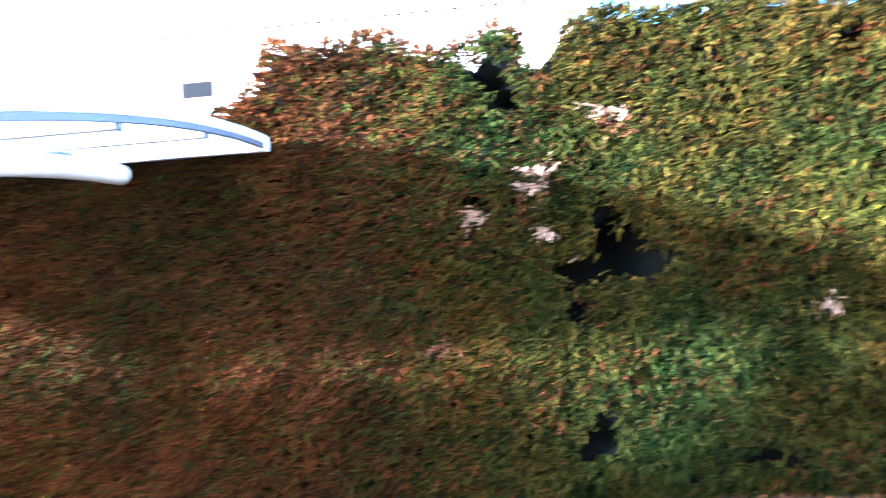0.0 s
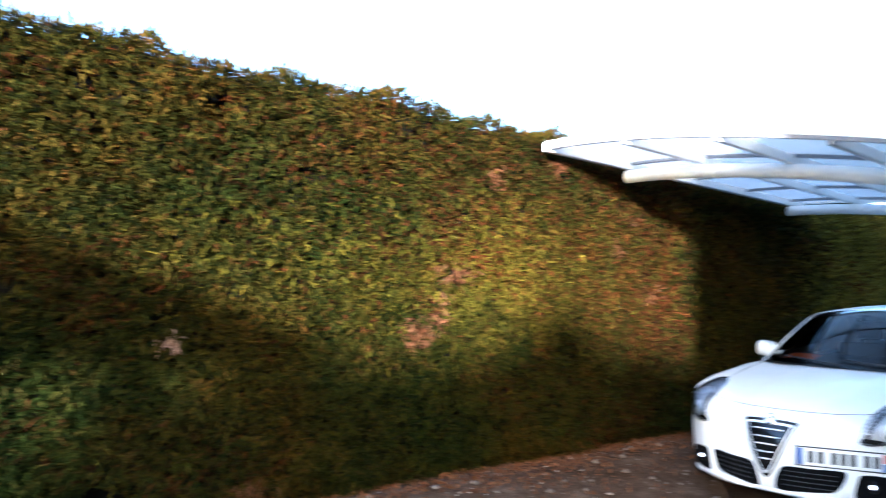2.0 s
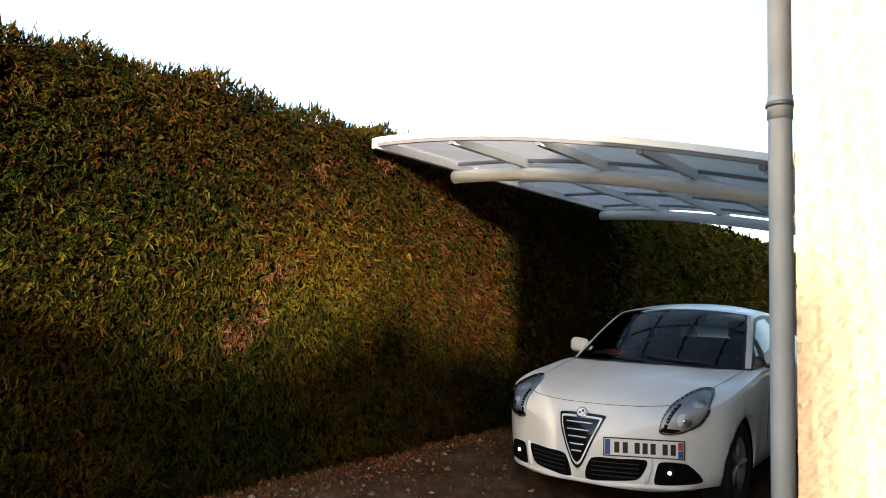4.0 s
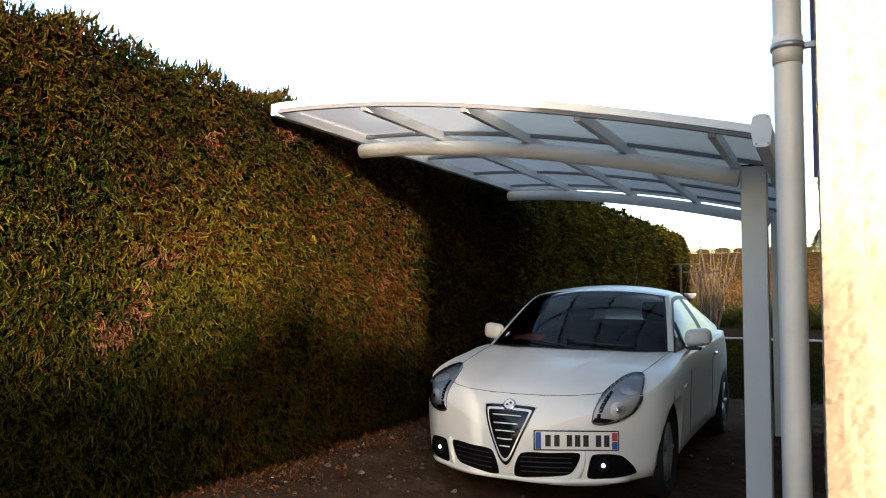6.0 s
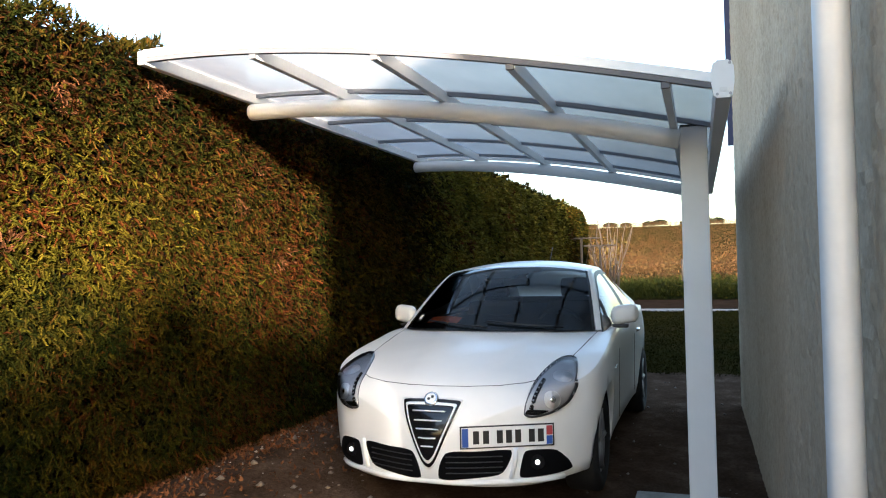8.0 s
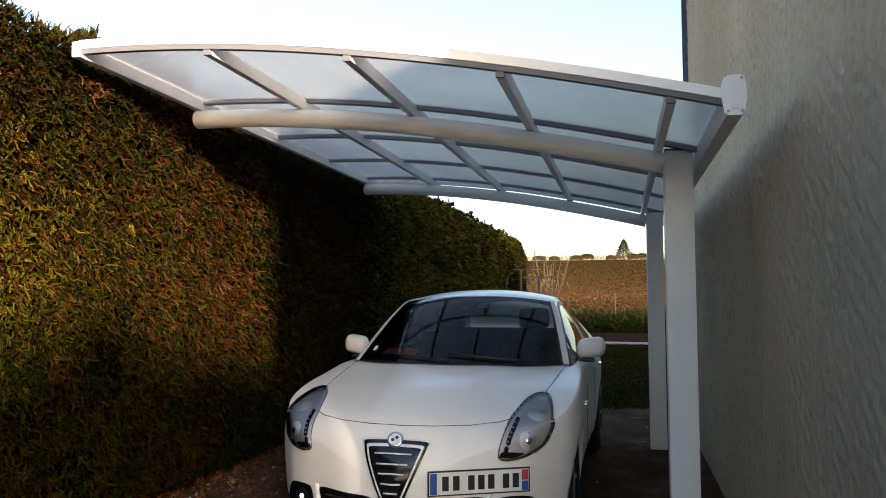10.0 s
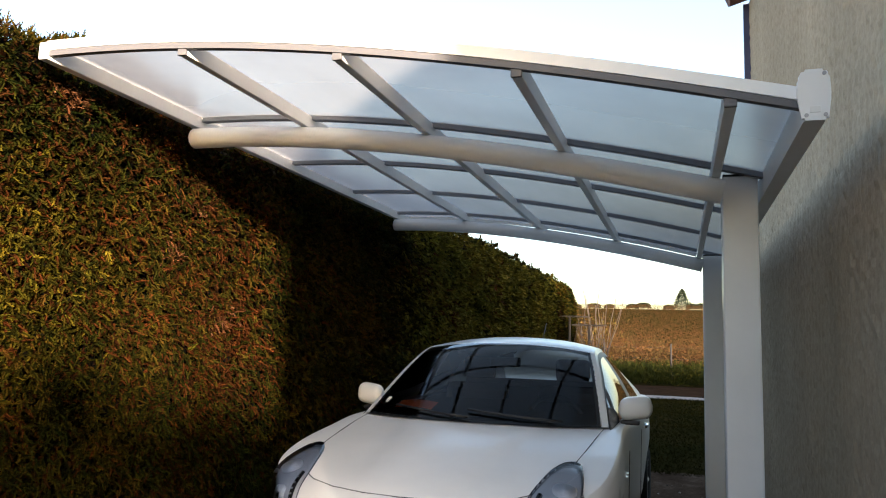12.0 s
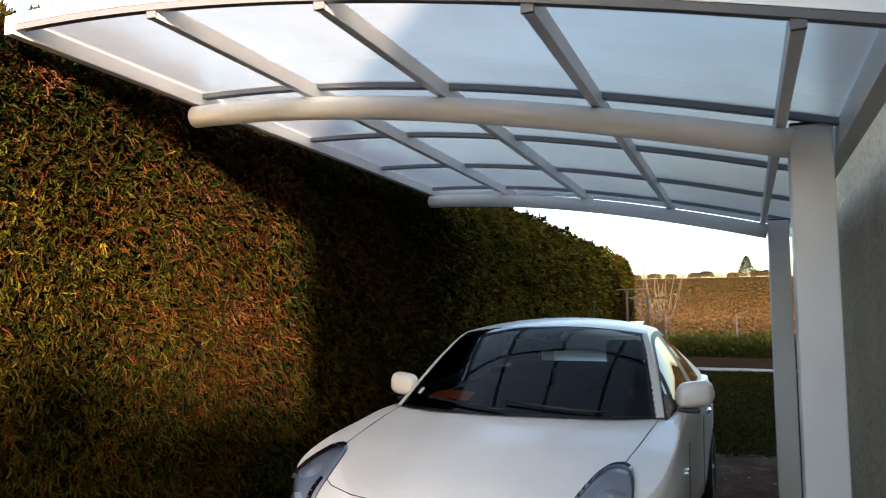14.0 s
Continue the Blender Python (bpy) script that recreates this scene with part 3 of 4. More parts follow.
hedge("hedge", -7.5, NOTCH + 0.12, [(-4.5, NOTCH + 0.12, 5200, 0.060, 0.0115), (-7.5, -4.5, 900, 0.10, 0.03)],
      bush_top, bush_face, [M_HEDGE_RED, M_DEAD, M_PEACH, M_HEDGE_RED, M_HEDGE], "tall russet-brown conifer hedge with a ragged gap at its end", 12,
      [(-0.68, 2.60, 0.09, 0.06), (-0.56, 2.50, 0.12, 0.08), (-0.42, 2.38, 0.16, 0.10), (-0.66, 1.80, 0.07, 0.05), (-0.45, 2.12, 0.07, 0.04), (-0.35, 1.30, 0.08, 0.05)], [(-0.9, 1.05, 0.08, 0.05)], core_from=-7.5, pale=PALE, blend=lambda x: 0.30 + 0.55 * ramp01(-1.5, -0.55, x))

# ---- carports ----
ARC = np.polyfit([1.20, 1.34, 1.53, 2.22, 2.91, 3.61, 4.0, 4.33], [2.187, 2.222, 2.270, 2.428, 2.549, 2.638, 2.660, 2.668], 3)


def arc_z(y):
    """Height of the roof over the width, by the distance from the house."""
    return float(np.polyval(ARC, y))


def carport(at, label, group, front_beam=1.05):
    t = thing("carport", at, label, "carport", group)
    F, B = 0.0, 4.56
    ys = np.linspace(1.30, 4.31, 40)
    # purlins along the depth
    for i, y in enumerate((1.53, 2.22, 2.91, 3.61)):
        part("rafter", bm_box(bmesh.new(), (F + 0.02, y - 0.019, arc_z(y) - 0.075), (B - 0.02, y + 0.019, arc_z(y) - 0.006), 0.004), M_ALU, t)
        # added dark end piece; shade on the rafter's front face put into its colour
        part("shaded_end", bm_box(bmesh.new(), (F + 0.004, y - 0.0195, arc_z(y) - 0.077), (F + 0.019, y + 0.0195, arc_z(y) - 0.046), 0.003), M_DARKGREY, t)
    part("edge_profile", bm_box(bmesh.new(), (F - 0.01, 4.298, arc_z(4.3) - 0.065), (B, 4.345, arc_z(4.3) + 0.012), 0.006), M_ALU, t)
    # thin arched cross bars between the panels
    for x, h, w in ((0.012, 0.042, 0.03), (1.105, 0.028, 0.045), (2.15, 0.028, 0.045), (3.17, 0.028, 0.045), (4.20, 0.028, 0.045), (4.52, 0.042, 0.03)):
        bm = bmesh.new()
        rows = []
        for y in ys:
            z = arc_z(y) + (0.018 if h > 0.04 else 0.006)
            rows.append([(x - w / 2, y, z), (x + w / 2, y, z), (x + w / 2, y, z - h), (x - w / 2, y, z - h)])
        g = bm_grid(bm, rows, smooth=False, close=True)
        bm.faces.new(g[0])
        bm.faces.new(g[-1][::-1])
        part("arched_bar", bm, M_ALU if h > 0.04 else M_BAR, t)
    # added dark strip that gives the front bar's shaded underside by colour
    bm = bmesh.new()
    g = bm_grid(bm, [[(-0.001, y, arc_z(y) - 0.026), (0.028, y, arc_z(y) - 0.026), (0.028, y, arc_z(y) - 0.050), (-0.001, y, arc_z(y) - 0.050)] for y in ys], smooth=False, close=True)
    bm.faces.new(g[0])
    bm.faces.new(g[-1][::-1])
    part("edge_underside", bm, M_DARKGREY, t, "dark strip for the shaded underside of the front bar")
    # translucent panels, one to each bay
    xs = (0.03, 1.10, 2.145, 3.165, 4.195, 4.505)
    yb = (1.32, 1.53, 2.22, 2.91, 3.61, 4.30)
    for xa, xb in zip(xs, xs[1:]):
        for ya, yc in zip(yb, yb[1:]):
            bm = bmesh.new()
            yy = np.linspace(ya, yc, 7)
            bm_grid(bm, [[(x, y, arc_z(y) + 0.002) for y in yy] for x in (xa, xb)])
            ob = part("roof_panel", bm, M_PANEL, t)
    # two round arched beams on posts
    for bx, px in ((front_beam, front_beam + 0.06), (4.17, 4.17)):
        pts = [(bx, y, arc_z(y) - 0.075 - 0.056) for y in np.linspace(4.31, 1.50, 30)]
        part("beam", bm_tube(bmesh.new(), pts, 0.056, 20, dome=0.35), M_ALU, t)
        post = part("post", bm_box(bmesh.new(), (px, 1.35, 0.0), (px + 0.15, 1.50, 2.215), 0.006), M_ALU, t)
        part("post_cap", bm_box(bmesh.new(), (px + 0.003, 1.353, 2.217), (px + 0.147, 1.497, 2.225), 0.002), M_BLACK, t)
    # gutter rail on the house side
    bm = bmesh.new()
    prof = [(1.318, 2.257), (1.332, 2.227), (1.328, 2.124), (1.268, 2.124), (1.262, 2.140), (1.262, 2.268), (1.272, 2.272), (1.272, 2.150), (1.308, 2.147), (1.310, 2.247)]
    g = bm_grid(bm, [[(x, y, z) for y, z in prof] for x in (F - 0.02, B + 0.02)], smooth=False, close=True)
    part("gutter", bm, M_ALU, t)
    for x in (F - 0.034, B + 0.022):
        bm = bmesh.new()
        out = [(1.334, 2.122), (1.262, 2.122), (1.252, 2.195), (1.255, 2.262), (1.268, 2.281), (1.330, 2.281), (1.344, 2.252), (1.346, 2.195)]
        a = [bm.verts.new((x, y, z)) for y, z in out]
        b = [bm.verts.new((x + 0.012, y, z)) for y, z in out]
        bm.faces.new(a[::-1])
        bm.faces.new(b)
        for k in range(len(out)):
            bm.faces.new((a[k], a[(k + 1) % 8], b[(k + 1) % 8], b[k]))
        bmesh.ops.bevel(bm, geom=[e for e in bm.edges if abs(e.verts[0].co.x - e.verts[1].co.x) > 0.01], offset=0.008, segments=2, affect="EDGES")
        cap = part("end_cap", bm, M_ALU, t)
        for y, z in ((1.270, 2.266), (1.270, 2.138), (1.322, 2.138)):
            part("screw", bm_tube(bmesh.new(), [(x - 0.004, y, z), (x + 0.002, y, z)], 0.006, 10), M_ZINC, cap)
        part("rail_hole", bm_box(bmesh.new(), (x - 0.002, 1.282, 2.146), (x + 0.002, 1.312, 2.166), 0.001), M_PAPER, cap)
    return t


main = carport((3.885, 0, 0), "white aluminium carport with arched translucent roof over the car", "carports")
second = carport((-1.76, 0.02, -0.44), "white aluminium carport with arched translucent roof at the russet hedge", "carports", 0.82)
second.matrix_world = pose(-1.76, 0.02, -0.455) @ Matrix.Diagonal((-1, 1, 1, 1))
for x, y in ((5.07, 1.42),):
    bm = bm_box(bmesh.new(), (x - 0.40, y - 0.33, -0.06), (x + 0.27, y + 0.40, 0.02), 0.012)
    solid("concrete_pad", bm, M_CONCRETE, "weathered concrete footing under a carport post", "footing", "structure")

# ---- the car ----
def smooth_curve(knots):
    """A monotone cubic through (a, value) knots."""
    xs = np.array([k[0] for k in knots], float)
    ys = np.array([k[1] for k in knots], float)
    h = np.diff(xs)
    d = np.diff(ys) / h
    m = np.zeros(len(xs))
    m[0], m[-1] = d[0], d[-1]
    for i in range(1, len(xs) - 1):
        m[i] = 0 if d[i - 1] * d[i] <= 0 else 3 * (h[i - 1] + h[i]) / ((2 * h[i] + h[i - 1]) / d[i - 1] + (h[i] + 2 * h[i - 1]) / d[i])

    def f(x):
        x = min(max(x, xs[0]), xs[-1])
        i = min(max(int(np.searchsorted(xs, x)) - 1, 0), len(h) - 1)
        t = (x - xs[i]) / h[i]
        return float((2 * t**3 - 3 * t**2 + 1) * ys[i] + (t**3 - 2 * t**2 + t) * h[i] * m[i] + (-2 * t**3 + 3 * t**2) * ys[i + 1] + (t**3 - t**2) * h[i] * m[i + 1])

    return f


CAR_W = smooth_curve([(0, 0.03), (0.008, 0.09), (0.03, 0.185), (0.07, 0.30), (0.115, 0.405), (0.165, 0.51), (0.22, 0.61), (0.285, 0.69), (0.37, 0.757), (0.45, 0.813), (0.55, 0.864), (0.7, 0.892), (0.9, 0.902), (1.2, 0.898), (1.6, 0.882), (2.2, 0.876), (2.9, 0.880), (3.45, 0.905), (3.85, 0.878), (4.15, 0.78), (4.3, 0.6), (4.35, 0.3)])
CAR_S = smooth_curve([(0, 0.46), (0.03, 0.52), (0.1, 0.60), (0.2, 0.665), (0.4, 0.745), (0.6, 0.805), (0.9, 0.865), (1.2, 0.905), (1.5, 0.945), (2.5, 0.97), (3.5, 1.02), (4.0, 1.0), (4.3, 0.82), (4.35, 0.62)])
CAR_T = smooth_curve([(0, 0.50), (0.03, 0.60), (0.1, 0.695), (0.2, 0.762), (0.5, 0.848), (1.0, 0.935), (1.3, 0.972), (1.6, 0.975), (3.0, 1.0), (3.9, 1.06), (4.2, 1.0), (4.35, 0.70)])
CAR_B = smooth_curve([(0, 0.38), (0.01, 0.29), (0.03, 0.235), (0.08, 0.20), (0.2, 0.19), (0.5, 0.20), (4.0, 0.22), (4.35, 0.42)])


def car_section(a):
    w, zs, zt, zb = CAR_W(a), CAR_S(a), CAR_T(a), CAR_B(a)
    pts = [(0.0, zb), (0.55 * w, zb), (0.86 * w, zb + 0.004), (0.945 * w, zb + 0.025)]
    for t in (0.12, 0.25, 0.4, 0.55, 0.7, 0.82, 0.92, 1.0):
        z = zb + 0.03 + (zs - zb - 0.03) * t
        tuck = 0.03 * min(max((a - 1.1) / 0.4, 0), 1) * min(max((3.2 - a) / 0.3, 0), 1)
        y = w * (0.965 + 0.035 * math.sin(math.pi * min(t / 0.95, 1.0) * 0.62) - 0.035 * max(t - 0.6, 0) ** 2 / 0.16 - tuck * math.sin(math.pi * min(max((0.85 - t) / 0.85, 0), 1) * 0.6))
        pts.append((y, z))
    ys = pts[-1][0]
    crease = 0.17 + 0.20 * min(a / 1.3, 1.0)
    deep = 0.011 * min(max((a - 0.14) / 0.3, 0), 1) * min(max((1.5 - a) / 0.4, 0), 1)
    for k in range(1, 31):
        f = math.cos(k / 30 * math.pi / 2) ** 0.85
        y = ys * (f if k < 30 else 0.0)
        z = zs + (zt - zs) * (1 - (y / ys) ** 2.3) ** 0.8
        e = min(max((y - crease) / 0.05, 0), 1)
        z -= deep * e * e * (3 - 2 * e) * min(max((ys - y) / 0.15, 0), 1)
        pts.append((y, z))
    return pts


def loft_body():
    bm = bmesh.new()
    st = [4.35 * t for t in np.concatenate([np.linspace(0, 1, 34) ** 2.2 * 0.24, np.linspace(0.24, 0.93, 40)[1:], np.linspace(0.93, 1, 12)[1:]])]
    rows = []
    for a in st:
        half = car_section(a)
        ring = [(a, y, z) for y, z in half] + [(a, -y, z) for y, z in half[-2:0:-1]]
        rows.append(ring)
    g = bm_grid(bm, rows, close=True)
    bm.faces.new(g[0])
    bm.faces.new(g[-1][::-1])
    bmesh.ops.recalc_face_normals(bm, faces=bm.faces)
    return bm


AXLES = (0.90, 3.53)


def cut_arches(ob):
    """Open the wheel arches through the body sides."""
    bm = bmesh.new()
    for a in AXLES:
        for s in (1, -1):
            bm_tube(bm, [(a, s * 0.62, 0.31), (a, s * 1.2, 0.31)], 0.365, 40)
    bmesh.ops.recalc_face_normals(bm, faces=bm.faces)
    me = bpy.data.meshes.new("cutter")
    bm.to_mesh(me)
    bm.free()
    cut = new("cutter", me)
    cut.parent = ob.parent
    bpy.context.view_layer.update()
    mod = ob.modifiers.new("arches", "BOOLEAN")
    mod.operation, mod.solver, mod.object = "DIFFERENCE", "EXACT", cut
    out = bpy.data.meshes.new_from_object(ob.evaluated_get(bpy.context.evaluated_depsgraph_get()))
    ob.modifiers.clear()
    ob.data = out
    bpy.data.objects.remove(cut)
    bpy.data.meshes.remove(me)


# greenhouse lines: (distance from the nose, half width, height)
RAIL = [(1.50, 0.775, 0.962), (1.73, 0.722, 1.115), (1.96, 0.668, 1.26), (2.18, 0.612, 1.374), (2.45, 0.585, 1.408), (2.8, 0.57, 1.412), (3.2, 0.55, 1.385), (3.6, 0.525, 1.315), (3.95, 0.54, 1.17), (4.2, 0.58, 1.03)]
MID = [(1.20, 0, 0.972), (1.48, 0, 1.145), (1.76, 0, 1.30), (2.06, 0, 1.425), (2.38, 0, 1.470), (2.8, 0, 1.480), (3.2, 0, 1.460), (3.6, 0, 1.40), (3.95, 0, 1.26), (4.22, 0, 1.05)]
BELT = [(1.46, 0.79, 0.945), (1.66, 0.812, 0.952), (1.92, 0.825, 0.957), (2.18, 0.832, 0.962), (2.45, 0.836, 0.97), (2.8, 0.838, 0.985), (3.2, 0.838, 1.01), (3.6, 0.81, 1.05), (3.95, 0.74, 1.07), (4.2, 0.65, 1.04)]


def along(line, s):
    """A smooth point on a greenhouse line; s runs over its knots."""
    n = len(line) - 1
    i = min(int(s), n - 1)
    t = s - i
    p = [Vector(line[min(max(i + k, 0), n)]) for k in (-1, 0, 1, 2)]
    return 0.5 * (2 * p[1] + (p[2] - p[0]) * t + (2 * p[0] - 5 * p[1] + 4 * p[2] - p[3]) * t * t + (3 * p[1] - 3 * p[2] + p[3] - p[0]) * t**3)


def top_point(s, v):
    """v runs from -1 (one rail) over the middle to 1 (the other rail)."""
    m, r = along(MID, s), along(RAIL, s)
    k = abs(v) ** 2.2
    return Vector((m.x + (r.x - m.x) * k, v * r.y, m.z + (r.z - m.z) * k))


def side_point(s, v, sign):
    b, r = along(BELT, s), along(RAIL, s)
    p = b.lerp(r, v)
    p.y += 0.02 * math.sin(math.pi * v) * min(1, s / 3)
    return Vector((p.x, sign * p.y, p.z))


def patch(f, ss, vs, flip=False):
    bm = bmesh.new()
    bm_grid(bm, [[f(s, v) for v in vs] for s in ss])
    return bm


BODY_TREE = None


def front_patch(outline, lift, rings=14, shrink=0.0, depth=0.0, n=48):
    """A piece that follows the front of the body inside an outline given as (y, z)."""
    pts = [Vector((y, z, 0)) for y, z in outline]
    if shrink:
        c = sum(pts, Vector()) / len(pts)
        pts = [c + (p - c) * (1 - shrink) for p in pts]
    # closed Catmull-Rom outline
    k = len(pts)
    loop = []
    per = max(n // k, 3)
    for i in range(k):
        a, b, c, d = pts[i - 1], pts[i], pts[(i + 1) % k], pts[(i + 2) % k]
        for j in range(per):
            t = j / per
            q = 0.5 * (2 * b + (c - a) * t + (2 * a - 5 * b + 4 * c - d) * t * t + (3 * b - 3 * c + d - a) * t**3)
            loop.append(b.lerp(c, t).lerp(q, 0.7))
    mid = sum(loop, Vector()) / len(loop)
    bm = bmesh.new()
    rows = []
    for r in range(rings + 1):
        f = 1 - r / rings * 0.97
        row = []
        for p in loop:
            q = mid + (p - mid) * f
            row.append(on_body(q.x, q.y, lift + depth * (1 - f) * 2.0 if depth >= 0 else lift + depth * min(1, (1 - f) * 3)))
        rows.append(row)
    # a rim that reaches back into the body
    rows.insert(0, [on_body(p.x, p.y, -0.03) for p in loop])
    g = bm_grid(bm, rows, close=True)
    bm.faces.new(g[-1])
    return bm


def on_body(y, z, lift):
    hit, nrm, _, _ = BODY_TREE.ray_cast(Vector((-1, y, z)), Vector((1, 0, 0)))
    if hit is None:
        hit, nrm, _, _ = BODY_TREE.find_nearest(Vector((0.5, y, z)))
    if nrm.x > 0:
        nrm = -nrm
    return hit + nrm * lift


def mirror_y(outline):
    return [(-y, z) for y, z in outline][::-1]


def make_car(at):
    global BODY_TREE
    from mathutils.bvhtree import BVHTree
    car = thing("car", at, "white five-door hatchback parked on gravel under the carport", "car")
    raw = loft_body()
    BODY_TREE = BVHTree.FromBMesh(raw)
    body = part("body", raw, M_PAINT, car)
    cut_arches(body)

    # roof, pillars and glass
    S, V = np.linspace, np.linspace
    W0, W1 = 0.06, 2.98
    vg = np.linspace(-0.93, 0.93, 25)
    part("roof", patch(top_point, np.linspace(3.05, 7.2, 30), np.linspace(-1, 1, 33)), M_PAINT, car)
    part("windscreen", patch(top_point, np.linspace(0.02, 3.0, 22), vg), M_WINDSCREEN, car, "dark tinted windscreen glass")
    part("windscreen_seal", patch(top_point, np.linspace(2.97, 3.06, 3), np.linspace(-0.93, 0.93, 25)), M_GLOSSBLACK, car)
    part("cowl", patch(top_point, np.linspace(-0.0, 0.10, 3), np.linspace(-0.96, 0.96, 25)), M_BLACK, car)
    part("rear_window", patch(top_point, np.linspace(7.2, 8.8, 10), np.linspace(-0.85, 0.85, 17)), M_REARGLASS, car)
    part("tailgate", patch(top_point, np.linspace(8.8, 9, 3), np.linspace(-1, 1, 17)), M_PAINT, car)
    for s in (1, -1):
        part("screen_edge", patch(top_point, np.linspace(0.02, 3.05, 20), np.linspace(0.925, 0.955, 3) * s), M_GLOSSBLACK, car)
        part("pillar", patch(top_point, np.linspace(0.0, 3.06, 22), np.linspace(0.95, 1.0, 5) * s), M_PAINT, car)
        part("rear_pillar", patch(top_point, np.linspace(7.2, 8.8, 10), np.linspace(0.85, 1.0, 4) * s), M_PAINT, car)
        part("roof_rail", patch(lambda a, v: side_point(a, v, s), np.linspace(0.0, 8.99, 50), np.linspace(0.90, 1.0, 4)), M_PAINT, car)
        part("belt", patch(lambda a, v: side_point(a, v, s), np.linspace(0.0, 9, 50), np.linspace(-0.02, 0.07, 3)), M_PAINT, car)
        part("window_trim", patch(lambda a, v: side_point(a, v, s) + Vector((0, s * 0.004, 0)), np.linspace(0.35, 6.2, 40), np.linspace(0.865, 0.935, 3)), M_BLACK, car)
        for a0, a1 in ((0.35, 4.45), (4.95, 6.15)):
            part("side_window", patch(lambda a, v: side_point(a, v, s), np.linspace(a0, a1, 20), np.linspace(0.07, 0.90, 9)), M_SIDEGLASS, car, "dark glass side window")
        part("door_pillar", patch(lambda a, v: side_point(a, v, s), np.linspace(4.45, 4.95, 4), np.linspace(0.05, 0.92, 8)), M_BLACK, car)
        part("quarter_panel", patch(lambda a, v: side_point(a, v, s), np.linspace(6.15, 9, 16), np.linspace(0.05, 0.92, 8)), M_PAINT, car)
        part("front_quarter", patch(lambda a, v: side_point(a, v, s), np.linspace(0.0, 0.35, 5), np.linspace(0.05, 0.92, 6)), M_GLOSSBLACK, car)
        # door mirror
        mir = bmesh.new()
        rows = []
        for t in np.linspace(0, 1, 18):
            e = max(0.03, (1 - abs(2 * t - 1) ** 4.5)) ** 0.45
            y = 0.80 + 0.205 * t
            ring = []
            for k in range(28):
                th = 2 * math.pi * k / 28
                cx, cz = math.cos(th), math.sin(th)
                bx = math.copysign(abs(cx) ** 0.68, cx) * e * (0.085 if cx < 0 else 0.028)
                bz = math.copysign(abs(cz) ** 0.68, cz) * e * ((0.074 + 0.012 * t) if cz > 0 else 0.070 - 0.012 * t)
                ring.append((1.85 + 0.05 * t + bx, s * y, 1.040 + 0.010 * t + bz))
            rows.append(ring)
        g = bm_grid(mir, rows, close=True)
        mir.faces.new(g[0])
        mir.faces.new(g[-1])
        m = part("mirror", mir, M_PAINT, car, "white body-coloured door mirror")
        bm = bm_box(bmesh.new(), (1.80, s * 0.76, 0.952), (1.89, s * 0.93, 0.978), 0.010)
        part("mirror_foot", bm, M_BLACK, m)
        bm = bm_box(bmesh.new(), (1.872, s * 0.83, 0.99), (1.882, s * 0.98, 1.09), 0.004)
        part("mirror_glass", bm, M_CHROME, m)
        # door handle
        bm = bm_tube(bmesh.new(), [(2.62, s * 0.905, 0.86), (2.68, s * 0.925, 0.865), (2.76, s * 0.925, 0.867), (2.80, s * 0.905, 0.868)], 0.013, 10)
        part("door_handle", bm, M_CHROME, car, "chrome door handle")
        part("side_lamp", bm_box(bmesh.new(), (1.33, s * 0.872, 0.715), (1.40, s * 0.90, 0.735), 0.006), M_LENS, car)
        # door seams
        for a in (1.52, 2.72):
            bm = bmesh.new()
            pts = [(a + 0.02 * i, s * (CAR_W(a) * 0.999 + 0.001 - 0.0), 0.34 + i * 0.08) for i in range(7)]
            bm_tube(bm, pts, 0.0022, 5)
            part("door_seam", bm, M_BLACK, car)

    # bonnet shut line
    seam = [(0.645, 0.80), (0.60, 0.775), (0.50, 0.757), (0.36, 0.747), (0.18, 0.744), (0, 0.743), (-0.18, 0.744), (-0.36, 0.747), (-0.50, 0.757), (-0.60, 0.775), (-0.645, 0.80)]
    bm_tube(bm0 := bmesh.new(), [on_body(y, z, 0.0005) for y, z in seam], 0.0028, 5)
    part("bonnet_seam", bm0, M_BLACK, car)
    for s in (1, -1):
        pts = []
        for a, y in ((0.56, 0.665), (0.75, 0.69), (1.0, 0.715), (1.25, 0.735), (1.46, 0.75)):
            h, nn, _, _ = BODY_TREE.ray_cast(Vector((a, s * y, 2)), Vector((0, 0, -1)))
            pts.append(h + Vector((0, 0, 0.0005)))
        part("bonnet_seam", bm_tube(bmesh.new(), pts, 0.0028, 5), M_BLACK, car)
    # headlamps
    lamp = [(-0.690, 0.850), (-0.735, 0.838), (-0.764, 0.792), (-0.767, 0.726), (-0.727, 0.646), (-0.645, 0.598), (-0.552, 0.582), (-0.514, 0.600), (-0.528, 0.685), (-0.556, 0.768), (-0.602, 0.826), (-0.645, 0.848)]
    for s in (1, -1):
        o = lamp if s == 1 else mirror_y(lamp)
        hl = part("headlamp", front_patch(o, 0.002, depth=0.0), M_DARKGREY, car, "clear almond-shaped headlamp")
        part("bezel", front_patch(o, 0.004, shrink=0.06), M_HOUSING, hl, "silvered lamp housing")
        ax = Vector((-0.92, -0.35 * s, 0.15)).normalized()
        for (y, z, r, low) in ((-0.655, 0.672, 0.050, True), (-0.690, 0.775, 0.056, False)):
            c = on_body(y * s, z, 0.012)
            ax = (on_body(y * s, z, 1.0) - on_body(y * s, z, 0.0)).normalized()
            part("projector", bm_tube(bmesh.new(), [c - ax * 0.02, c + ax * 0.004, c + ax * 0.005, c - ax * 0.006], [r, r, r * 0.86, r * 0.7], 28, caps=False), M_SILVER, hl)
